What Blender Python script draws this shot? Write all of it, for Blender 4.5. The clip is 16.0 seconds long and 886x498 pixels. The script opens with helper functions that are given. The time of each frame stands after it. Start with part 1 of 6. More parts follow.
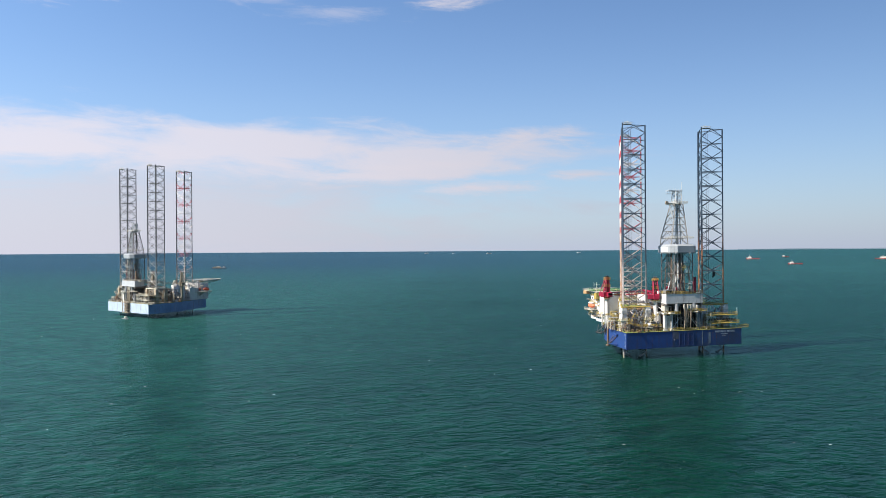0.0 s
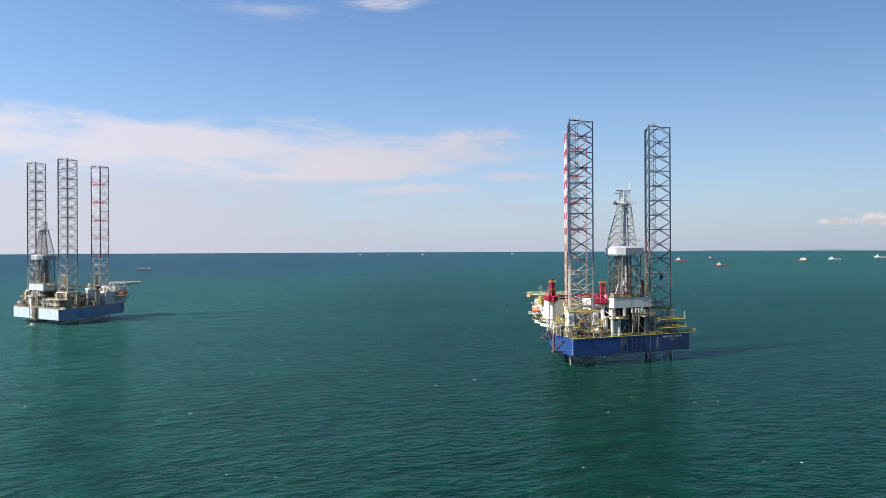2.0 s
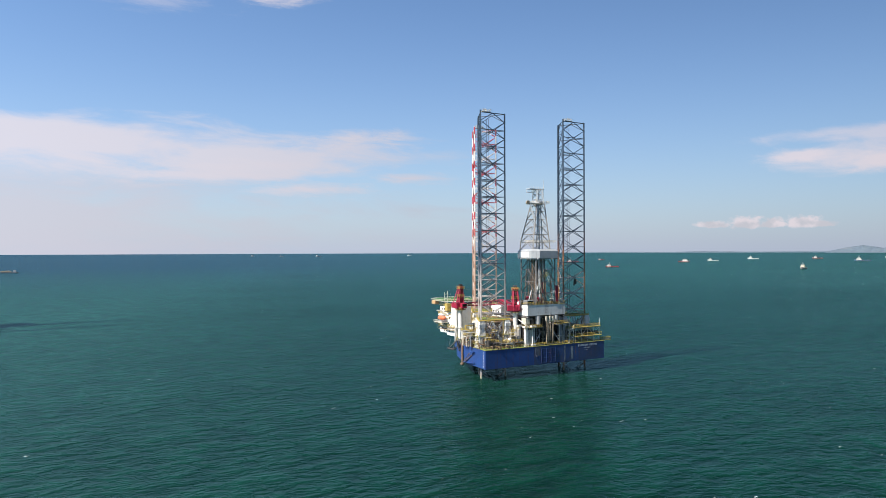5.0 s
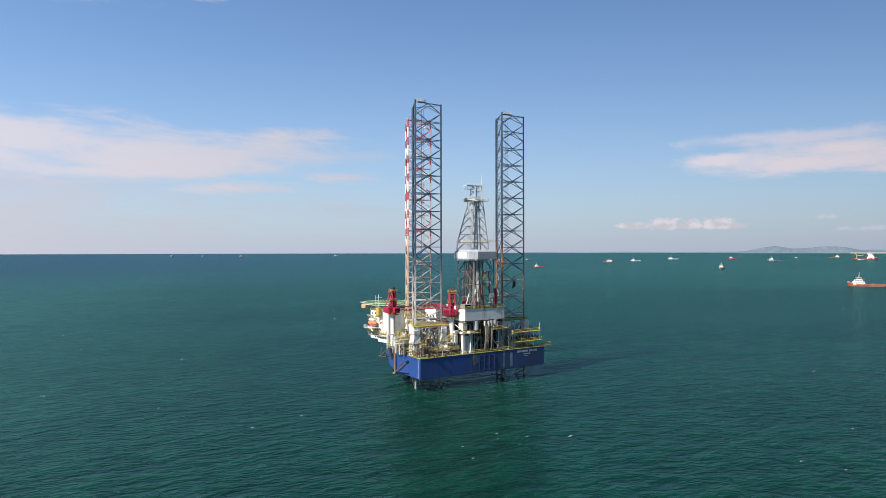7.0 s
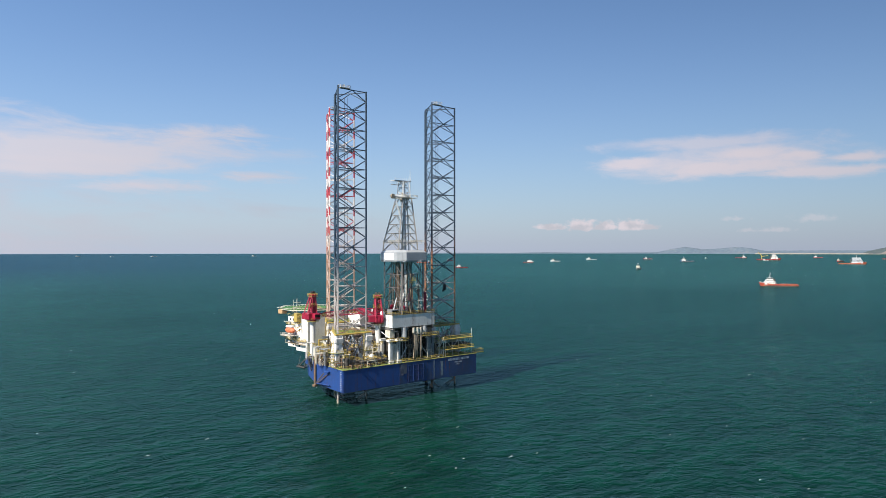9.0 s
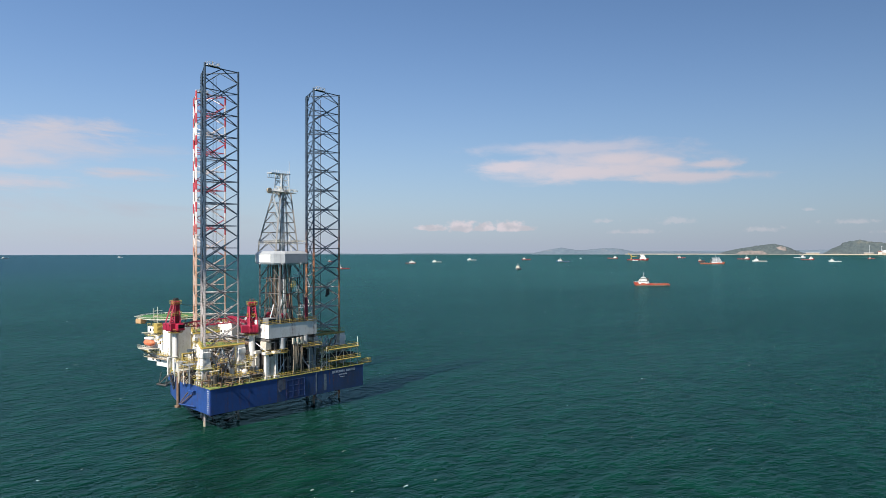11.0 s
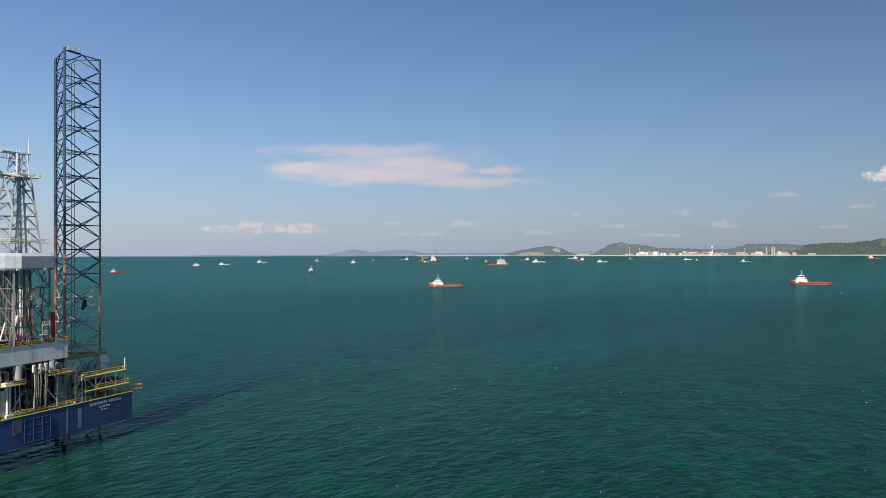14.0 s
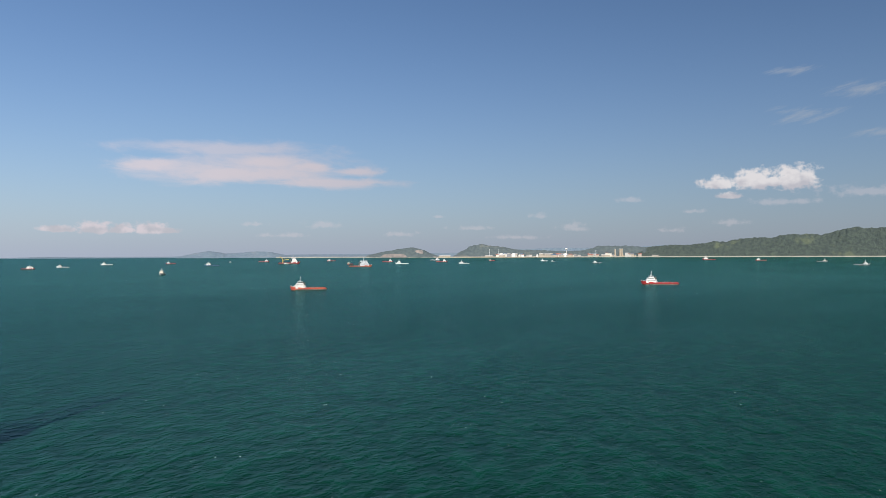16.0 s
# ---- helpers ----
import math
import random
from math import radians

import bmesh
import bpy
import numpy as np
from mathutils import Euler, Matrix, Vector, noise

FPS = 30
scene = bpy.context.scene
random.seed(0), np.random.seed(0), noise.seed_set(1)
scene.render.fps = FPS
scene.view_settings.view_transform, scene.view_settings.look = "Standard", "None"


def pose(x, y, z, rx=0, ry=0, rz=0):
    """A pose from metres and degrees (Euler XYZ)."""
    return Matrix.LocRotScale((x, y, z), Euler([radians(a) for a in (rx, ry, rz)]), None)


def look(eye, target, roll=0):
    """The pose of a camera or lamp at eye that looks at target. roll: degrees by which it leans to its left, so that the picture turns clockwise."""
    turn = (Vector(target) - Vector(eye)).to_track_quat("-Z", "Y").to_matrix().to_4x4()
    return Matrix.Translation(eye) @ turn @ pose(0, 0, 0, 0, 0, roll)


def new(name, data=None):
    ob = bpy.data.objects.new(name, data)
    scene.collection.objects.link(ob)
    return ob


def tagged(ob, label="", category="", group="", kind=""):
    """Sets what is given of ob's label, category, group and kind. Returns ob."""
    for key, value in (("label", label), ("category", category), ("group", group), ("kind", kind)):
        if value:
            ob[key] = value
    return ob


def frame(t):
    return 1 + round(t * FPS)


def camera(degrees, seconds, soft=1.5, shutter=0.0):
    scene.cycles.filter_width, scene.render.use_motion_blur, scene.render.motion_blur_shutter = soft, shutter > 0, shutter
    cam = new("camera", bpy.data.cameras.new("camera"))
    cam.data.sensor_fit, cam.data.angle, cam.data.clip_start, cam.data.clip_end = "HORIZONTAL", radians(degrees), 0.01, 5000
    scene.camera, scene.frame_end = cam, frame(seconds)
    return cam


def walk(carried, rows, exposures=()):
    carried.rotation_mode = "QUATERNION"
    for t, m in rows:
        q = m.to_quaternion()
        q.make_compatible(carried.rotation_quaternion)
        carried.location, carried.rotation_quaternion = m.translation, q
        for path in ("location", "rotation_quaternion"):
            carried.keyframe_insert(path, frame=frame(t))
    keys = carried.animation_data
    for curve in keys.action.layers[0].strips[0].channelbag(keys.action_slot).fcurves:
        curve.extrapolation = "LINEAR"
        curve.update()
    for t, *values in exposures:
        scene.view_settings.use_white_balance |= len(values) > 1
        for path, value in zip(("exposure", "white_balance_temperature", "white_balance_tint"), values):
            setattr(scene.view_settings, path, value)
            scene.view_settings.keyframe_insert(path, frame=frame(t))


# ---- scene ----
cam = camera(61.92, 16.0, soft=0.8)
STOPS = 0.87
# seconds, x, y, z, tilt, lean, turn
PATH = [
    (0, 0.00, 0.00, 51.06, 89.995, 0.363, -0.000),
    (0.5, -0.33, 5.71, 51.03, 90.026, 0.345, -1.265),
    (1, -0.66, 11.36, 50.97, 90.040, 0.318, -2.547),
    (1.5, -0.90, 16.85, 51.06, 90.051, 0.282, -3.818),
    (2, -1.04, 22.13, 51.24, 90.057, 0.240, -5.032),
    (2.5, -1.08, 27.49, 51.43, 90.063, 0.211, -6.392),
    (3, -1.09, 32.94, 51.62, 90.076, 0.196, -7.763),
    (3.5, -0.95, 38.34, 51.73, 90.097, 0.193, -9.101),
    (4, -0.64, 43.69, 51.81, 90.115, 0.191, -10.458),
    (6.5, 2.87, 70.18, 52.01, 90.137, 0.115, -17.316),
    (7, 3.87, 75.62, 52.07, 90.136, 0.091, -18.769),
    (7.5, 5.07, 81.01, 52.16, 90.148, 0.062, -20.195),
    (8, 6.41, 86.41, 52.16, 90.148, 0.033, -21.615),
    (10.5, 16.27, 113.92, 52.23, 90.198, 0.052, -31.395),
    (11, 18.77, 119.12, 52.26, 90.213, 0.057, -34.062),
    (11.5, 21.33, 124.13, 52.32, 90.221, 0.052, -36.735),
    (12, 23.99, 128.90, 52.37, 90.241, 0.057, -39.395),
    (12.5, 26.76, 133.44, 52.34, 90.271, 0.083, -42.046),
    (13, 29.58, 137.79, 52.31, 90.291, 0.118, -44.745),
    (13.5, 32.66, 142.07, 52.25, 90.310, 0.142, -47.435),
    (14, 35.99, 146.33, 52.17, 90.326, 0.164, -50.104),
    (14.5, 39.64, 150.52, 52.19, 90.344, 0.184, -52.761),
    (15, 43.59, 154.69, 52.28, 90.369, 0.195, -55.423),
    (15.5, 47.72, 158.82, 52.40, 90.389, 0.196, -58.094),
    (16, 51.91, 162.94, 52.52, 90.413, 0.186, -60.779),
]
walk(cam, [(t, pose(*p)) for t, *p in PATH], [(0, STOPS + 0.07), (8, STOPS), (16, STOPS - 0.12)])

# sky, cloud and sea tones
SKY_STRENGTH, SUN_STRENGTH = 0.06, 5.0
SKY_TINT = (0.86, 1.02, 1.19)
HAZE_FAR, HAZE_NEAR = (4.75, 5.4, 6.9), (3.9, 4.25, 5.25)
CLOUD, CLOUD_VEIL, CIRRUS, CLOUD_LOW, CLOUD_TOP, CLOUD_BASE = (5.3, 5.1, 5.7), (4.45, 4.4, 5.05), (7.9, 7.2, 7.8), (6.9, 6.2, 6.6), (7.6, 7.3, 7.4), (5.1, 5.0, 5.5)
# sea body colours; the second holds sky reflection, the third distance haze
SEA_DARK, SEA_SKYLIT, SEA_HAZE = (0.0018, 0.0196, 0.0121), (0.0106, 0.0490, 0.0395), (0.010, 0.032, 0.052)
SEA_BUMP, SEA_ROUGH, SEA_GLOSS, SEA_FAR, SEA_MIRROR = 0.95, 0.11, 0.37, (0.9, 0.85), (0.52, 0.88, 1.0, 1)

# ---- world, sun ----
SUN_AZ, SUN_EL = 247.0, 44.0
world = bpy.data.worlds.new("sky")
scene.world = world
world.use_nodes = True
WT = world.node_tree
for n in list(WT.nodes):
    WT.nodes.remove(n)


class Nodes:
    """Short hand for node trees: every call returns an output socket."""

    def __init__(self, tree):
        self.t = tree

    def put(self, sock, v):
        if hasattr(v, "is_output"):
            self.t.links.new(v, sock)
        elif hasattr(sock.default_value, "__len__") and not hasattr(v, "__len__"):
            sock.default_value = [v] * len(sock.default_value)
        elif hasattr(v, "__len__") and len(v) == 3 and len(sock.default_value) == 4:
            sock.default_value = (*v, 1)
        else:
            sock.default_value = v

    def node(self, kind, out=0, props=None, **ins):
        n = self.t.nodes.new("ShaderNode" + kind)
        if kind == "TexNoise":
            n.noise_dimensions = "3D"
        for k, v in (props or {}).items():
            if k == "operation":
                n.operation = v
            elif k == "data_type":
                n.data_type = v
            elif k == "blend_type":
                n.blend_type = v
            elif k == "interpolation_type":
                n.interpolation_type = v
            elif k == "feature":
                n.feature = v
        for k, v in ins.items():
            self.put(n.inputs[k.replace("_", " ")], v)
        return n.outputs[out]

    def m(self, op, a, b=0.0, c=0.0):
        n = self.t.nodes.new("ShaderNodeMath")
        n.operation = op
        for s, v in zip(n.inputs, (a, b, c)):
            self.put(s, v)
        return n.outputs[0]

    def step(self, v, lo, hi, a=0.0, b=1.0):
        n = self.t.nodes.new("ShaderNodeMapRange")
        n.interpolation_type = "SMOOTHSTEP"
        for s, x in zip(n.inputs, (v, lo, hi, a, b)):
            self.put(s, x)
        return n.outputs[0]

    def mix(self, f, a, b, blend="MIX"):
        n = self.t.nodes.new("ShaderNodeMix")
        n.data_type, n.blend_type = "RGBA", blend
        for i, v in ((0, f), (6, a), (7, b)):
            self.put(n.inputs[i], v)
        return n.outputs[2]

    def xyz(self, x, y, z=0.0):
        n = self.t.nodes.new("ShaderNodeCombineXYZ")
        for s, v in zip(n.inputs, (x, y, z)):
            self.put(s, v)
        return n.outputs[0]

    def split(self, v):
        n = self.t.nodes.new("ShaderNodeSeparateXYZ")
        self.put(n.inputs[0], v)
        return n.outputs

    def noise(self, v, scale, detail=4.0, rough=0.55, warp=0.0):
        n = self.t.nodes.new("ShaderNodeTexNoise")
        for k, x in (("Vector", v), ("Scale", scale), ("Detail", detail), ("Roughness", rough), ("Distortion", warp)):
            self.put(n.inputs[k], x)
        return n.outputs[0]


w = Nodes(WT)
sky = WT.nodes.new("ShaderNodeTexSky")
sky.sky_type, sky.sun_disc = "NISHITA", False
sky.sun_elevation, sky.sun_rotation = radians(SUN_EL), radians(SUN_AZ)
sky.altitude, sky.air_density, sky.dust_density, sky.ozone_density = 50, 1.0, 0.6, 3.0
dx, dy, dz = w.split(w.node("TexCoord"))
az = w.m("MULTIPLY", w.m("ARCTAN2", dx, dy), 57.2958)
el = w.m("MULTIPLY", w.m("ARCSINE", dz), 57.2958)
wisp = w.noise(w.xyz(w.m("MULTIPLY", az, 0.23), w.m("MULTIPLY", w.m("ADD", el, w.m("MULTIPLY", az, 0.035)), 1.2), 9.7), 1.0, 6.0, 0.65, 0.4)
streak = w.noise(w.xyz(w.m("MULTIPLY", az, 0.4), w.m("MULTIPLY", w.m("SUBTRACT", el, w.m("MULTIPLY", az, 0.22)), 1.9), 2.7), 1.0, 6.0, 0.65, 0.4)
veil = w.noise(w.xyz(w.m("MULTIPLY", az, 0.36), w.m("MULTIPLY", w.m("SUBTRACT", el, w.m("MULTIPLY", az, -0.03)), 1.15), 12.7), 1.0, 7.0, 0.6, 0.35)
bank = w.noise(w.xyz(w.m("MULTIPLY", az, 0.13), w.m("MULTIPLY", w.m("ADD", el, w.m("MULTIPLY", az, 0.03)), 0.55), 6.3), 1.0, 8.0, 0.6, 0.35)
puff = w.noise(w.xyz(w.m("MULTIPLY", az, 1.25), w.m("MULTIPLY", el, 1.6), 5.0), 1.0, 6.0, 0.58, 0.15)


def cloud(base, colour, amount, places, grain, rough, lo, hi, flat=1.0):
    """Lays clouds of one kind over base; places are centre and half size, in degrees of bearing and height."""
    cover = None
    for ca, ce, ra, re in places:
        u, v = w.m("DIVIDE", w.m("SUBTRACT", az, ca), ra), w.m("DIVIDE", w.m("SUBTRACT", el, ce), re)
        if flat != 1.0:
            v = w.m("MULTIPLY", v, w.step(v, -0.2, 0.2, flat, 1.0))
        d = w.m("SUBTRACT", 1.0, w.m("SQRT", w.m("ADD", w.m("MULTIPLY", u, u), w.m("MULTIPLY", v, v))))
        cover = d if cover is None else w.m("MAXIMUM", cover, d)
    dens = w.m("ADD", cover, w.m("MULTIPLY", w.m("SUBTRACT", grain, 0.5), rough))
    return w.mix(w.m("MULTIPLY", w.step(dens, lo, hi), amount), base, colour)


up = w.m("MAXIMUM", el, 0.0)
tone = w.mix(1.0, sky.outputs[0], SKY_TINT, "MULTIPLY")
haze = w.m("MULTIPLY", w.m("EXPONENT", w.m("MULTIPLY", up, -0.16)), 0.88)
# the air is whiter towards the sun's side
side = w.step(az, 75.0, -35.0)
tone = w.mix(haze, tone, w.mix(side, HAZE_FAR, HAZE_NEAR))
# the half of the sky round the sun is brighter than the other
glow = w.m("ADD", 1.0, w.m("MULTIPLY", w.m("COSINE", w.m("DIVIDE", w.m("ADD", az, 70.0), 57.2958)), 0.45))
tone = cloud(tone, CLOUD_VEIL, 0.8, [(-28, 2.0, 42, 7.2)], bank, 1.3, 0.0, 0.75)
tone = cloud(tone, CLOUD, 0.9, [(-34, 7.7, 27, 2.6), (-15, 7.5, 17, 2.6), (-1, 6.9, 12, 2.0), (-60, 8, 25, 5)], bank, 1.9, -0.1, 0.7)
tone = cloud(tone, CLOUD, 0.9, [(6.8, 8.5, 7.0, 1.2), (3, 4.7, 8, 0.8), (-6, 5.6, 12, 0.7), (11, 5.6, 4, 0.7), (-2, 6.4, 10, 0.8), (-29, 18.0, 8, 1.7), (0.2, 18.6, 4.6, 0.9)], wisp, 2.2, 0.1, 1.15)
tone = cloud(tone, CLOUD, 0.35, [(-8, 17.6, 6, 1.0), (-16, 18.5, 6, 0.8), (12, 7.2, 6, 0.7)], wisp, 2.4, 0.1, 1.2)
tone = cloud(tone, (7.3, 7.7, 8.4), 0.5, [(87.0, 9.6, 3.2, 0.9), (90.5, 10.9, 3.0, 0.7), (93, 8.0, 4, 0.6), (86, 12.6, 2.5, 0.5), (100, 12, 7, 2)], streak, 2.6, 0.2, 1.3)
tone = cloud(tone, CIRRUS, 0.6, [(44.5, 7.8, 9.0, 0.7), (47.0, 6.8, 8.5, 1.7), (43.5, 6.2, 7.0, 1.2)], veil, 1.3, -0.1, 0.8)
tone = cloud(tone, CIRRUS, 0.8, [(39.0, 6.6, 2.9, 0.65), (45.5, 6.1, 6.0, 1.0), (47.5, 6.9, 4.0, 0.7), (52.5, 5.45, 6.5, 0.6), (54.2, 6.35, 2.6, 0.5), (50.5, 6.7, 3.0, 0.5)], veil, 1.5, 0.0, 0.85)
tone = w.mix(1.0, tone, w.xyz(glow, glow, glow), "MULTIPLY")
lump = w.noise(w.xyz(w.m("MULTIPLY", az, 0.8), w.m("MULTIPLY", el, 1.0), 15.0), 1.0, 3.0, 0.5, 0.1)
lit = w.mix(w.step(w.m("ADD", lump, w.m("MULTIPLY", w.m("SUBTRACT", el, 5.0), 0.22)), 0.3, 0.62), CLOUD_BASE, CLOUD_TOP)
low_lit = w.mix(w.step(lump, 0.36, 0.58), CLOUD_BASE, CLOUD_LOW)
tone = cloud(tone, low_lit, 0.85, [(33.2, 1.75, 1.8, 0.42), (35.6, 1.8, 1.7, 0.8), (37.3, 1.78, 1.6, 0.6), (39.0, 1.8, 1.7, 0.75), (40.3, 1.72, 1.3, 0.4)], puff, 1.7, 0.05, 0.6, 2.2)
tone = cloud(tone, CLOUD_LOW, 0.28, [(51.6, 2.25, 1.9, 0.55), (48.5, 1.45, 2.6, 0.3), (57.5, 1.55, 1.6, 0.35), (63, 2.0, 2.2, 0.3), (60.5, 2.9, 0.7, 0.2), (70.6, 2.1, 1.7, 0.5),
                                     (71, 1.9, 1.5, 0.4), (75, 4.0, 1.2, 0.35), (68, 2.9, 1.0, 0.35), (82, 2.2, 1.6, 0.4), (78, 1.7, 1.2, 0.3), (91, 4.1, 5.0, 0.6), (46.5, 2.3, 1.1, 0.3), (66.5, 1.3, 3.0, 0.3), (79.5, 3.1, 1.0, 0.3), (85.5, 3.6, 3.2, 0.4)], puff, 2.6, 0.1, 0.9, 1.6)
tone = cloud(tone, lit, 0.92, [(81.3, 4.95, 1.7, 0.8), (83.7, 5.0, 1.9, 1.3), (86.2, 5.0, 2.0, 1.55), (84.8, 4.95, 3.2, 0.7), (82.0, 4.1, 1.1, 0.42)], puff, 1.7, 0.05, 0.5, 2.2)
bg = WT.nodes.new("ShaderNodeBackground")
w.put(bg.inputs[0], tone)
bg.inputs[1].default_value = SKY_STRENGTH
wout = WT.nodes.new("ShaderNodeOutputWorld")
WT.links.new(bg.outputs[0], wout.inputs[0])

sun = new("sun", bpy.data.lights.new("sun", "SUN"))
sun.data.energy, sun.data.angle, sun.data.color = SUN_STRENGTH, radians(0.53), (1.0, 0.93, 0.82)
sa, se = radians(SUN_AZ), radians(SUN_EL)
sun.matrix_basis = look((0, 0, 0), (-math.sin(sa) * math.cos(se), -math.cos(sa) * math.cos(se), -math.sin(se)))


# ---- materials ----
# paint colours are scaled down evenly to suit sun and exposure
PAINT_SCALE = 0.86


def mat(name, colour, rough=0.6, metal=0.0, second=None, spread=0.5, scale=0.6, streak=0.0, rust=0.0, bump=0.0, coat=0.0, grain=3.0, smear=0.0):
    """A painted or raw surface: two tones at two scales, rust or dirt streaks running down, fine relief."""
    ma = bpy.data.materials.new(name)
    ma.use_nodes = True
    n = Nodes(ma.node_tree)
    bsdf = ma.node_tree.nodes["Principled BSDF"]
    where = n.node("NewGeometry")
    big, fine = n.noise(where, scale, 5.0, 0.6), n.noise(where, scale * 7.0, 4.0, 0.6)
    colour = tuple(c * PAINT_SCALE for c in colour)
    second = tuple(c * PAINT_SCALE for c in second) if second else tuple(c * 0.62 for c in colour)
    tone = n.mix(n.m("MULTIPLY", n.step(n.m("ADD", n.m("MULTIPLY", big, 0.7), n.m("MULTIPLY", fine, 0.3)), 0.38, 0.66), spread), colour, second)
    if streak or rust:
        x, y, z = n.split(where)
        if smear:
            # broad rusty and chalky runs down the plating
            wide = n.noise(n.xyz(n.m("MULTIPLY", x, 0.28), n.m("MULTIPLY", y, 0.28), n.m("MULTIPLY", z, 0.05)), 1.0, 4.0, 0.6)
            tone = n.mix(n.m("MULTIPLY", n.step(wide, 0.50, 0.62), smear), tone, (0.030, 0.038, 0.058))
            tone = n.mix(n.m("MULTIPLY", n.step(wide, 0.40, 0.30), smear * 0.5), tone, (0.10, 0.12, 0.15))
        run = n.noise(n.xyz(n.m("MULTIPLY", x, 1.1), n.m("MULTIPLY", y, 1.1), n.m("MULTIPLY", z, 0.09)), 1.0, 5.0, 0.62)
        if streak:
            tone = n.mix(n.m("MULTIPLY", n.step(run, 0.52, 0.72), streak), tone, tuple(c * 0.4 + 0.012 for c in colour))
        if rust:
            spot = n.m("MULTIPLY", n.step(run, 0.5, 0.68), n.step(fine, 0.42, 0.62))
            tone = n.mix(n.m("MULTIPLY", spot, rust), tone, (0.17, 0.06, 0.022))
    n.put(bsdf.inputs["Base Color"], tone)
    n.put(bsdf.inputs["Roughness"], n.m("ADD", rough, n.m("MULTIPLY", n.m("SUBTRACT", fine, 0.5), 0.25)))
    bsdf.inputs["Metallic"].default_value = metal
    bsdf.inputs["Coat Weight"].default_value = coat
    if bump:
        b = ma.node_tree.nodes.new("ShaderNodeBump")
        b.inputs["Strength"].default_value = bump
        b.inputs["Distance"].default_value = 0.05
        n.put(b.inputs["Height"], n.noise(where, grain, 4.0, 0.6))
        n.t.links.new(b.outputs[0], bsdf.inputs["Normal"])
    return ma


def leg_paint(name, upper, lower, change, rust, bands=None):
    """Leg steel: upper coat, older and paler coat with rust below the height change; bands: warning stripes (period, colour, colour)."""
    ma = bpy.data.materials.new(name)
    ma.use_nodes = True
    n = Nodes(ma.node_tree)
    bsdf = ma.node_tree.nodes["Principled BSDF"]
    where = n.node("NewGeometry")
    x, y, z = n.split(where)
    big, fine = n.noise(where, 0.22, 5.0, 0.65), n.noise(where, 2.2, 4.0, 0.6)
    top = n.mix(n.m("MULTIPLY", n.step(fine, 0.4, 0.65), 0.5), upper, tuple(c * 0.6 for c in upper))
    if bands:
        k = n.m("FRACT", n.m("DIVIDE", n.m("ADD", z, bands[3]), bands[0]))
        top = n.mix(n.m("GREATER_THAN", k, 0.56), bands[1], bands[2])
        top = n.mix(n.m("MULTIPLY", n.step(fine, 0.5, 0.75), 0.35), top, (0.12, 0.11, 0.11))
    low = n.mix(n.step(fine, 0.42, 0.62), lower, tuple(c * 0.72 for c in lower))
    low = n.mix(n.m("MULTIPLY", n.step(big, 0.48 if rust < 0.9 else 0.34, 0.66 if rust < 0.9 else 0.52), rust), low, (0.30, 0.115, 0.045))
    level = n.m("ADD", z, n.m("MULTIPLY", n.m("SUBTRACT", big, 0.5), 24.0))
    n.put(bsdf.inputs["Base Color"], n.mix(n.step(level, change - 9.0, change + 9.0), low, top))
    bsdf.inputs["Roughness"].default_value = 0.5
    return ma


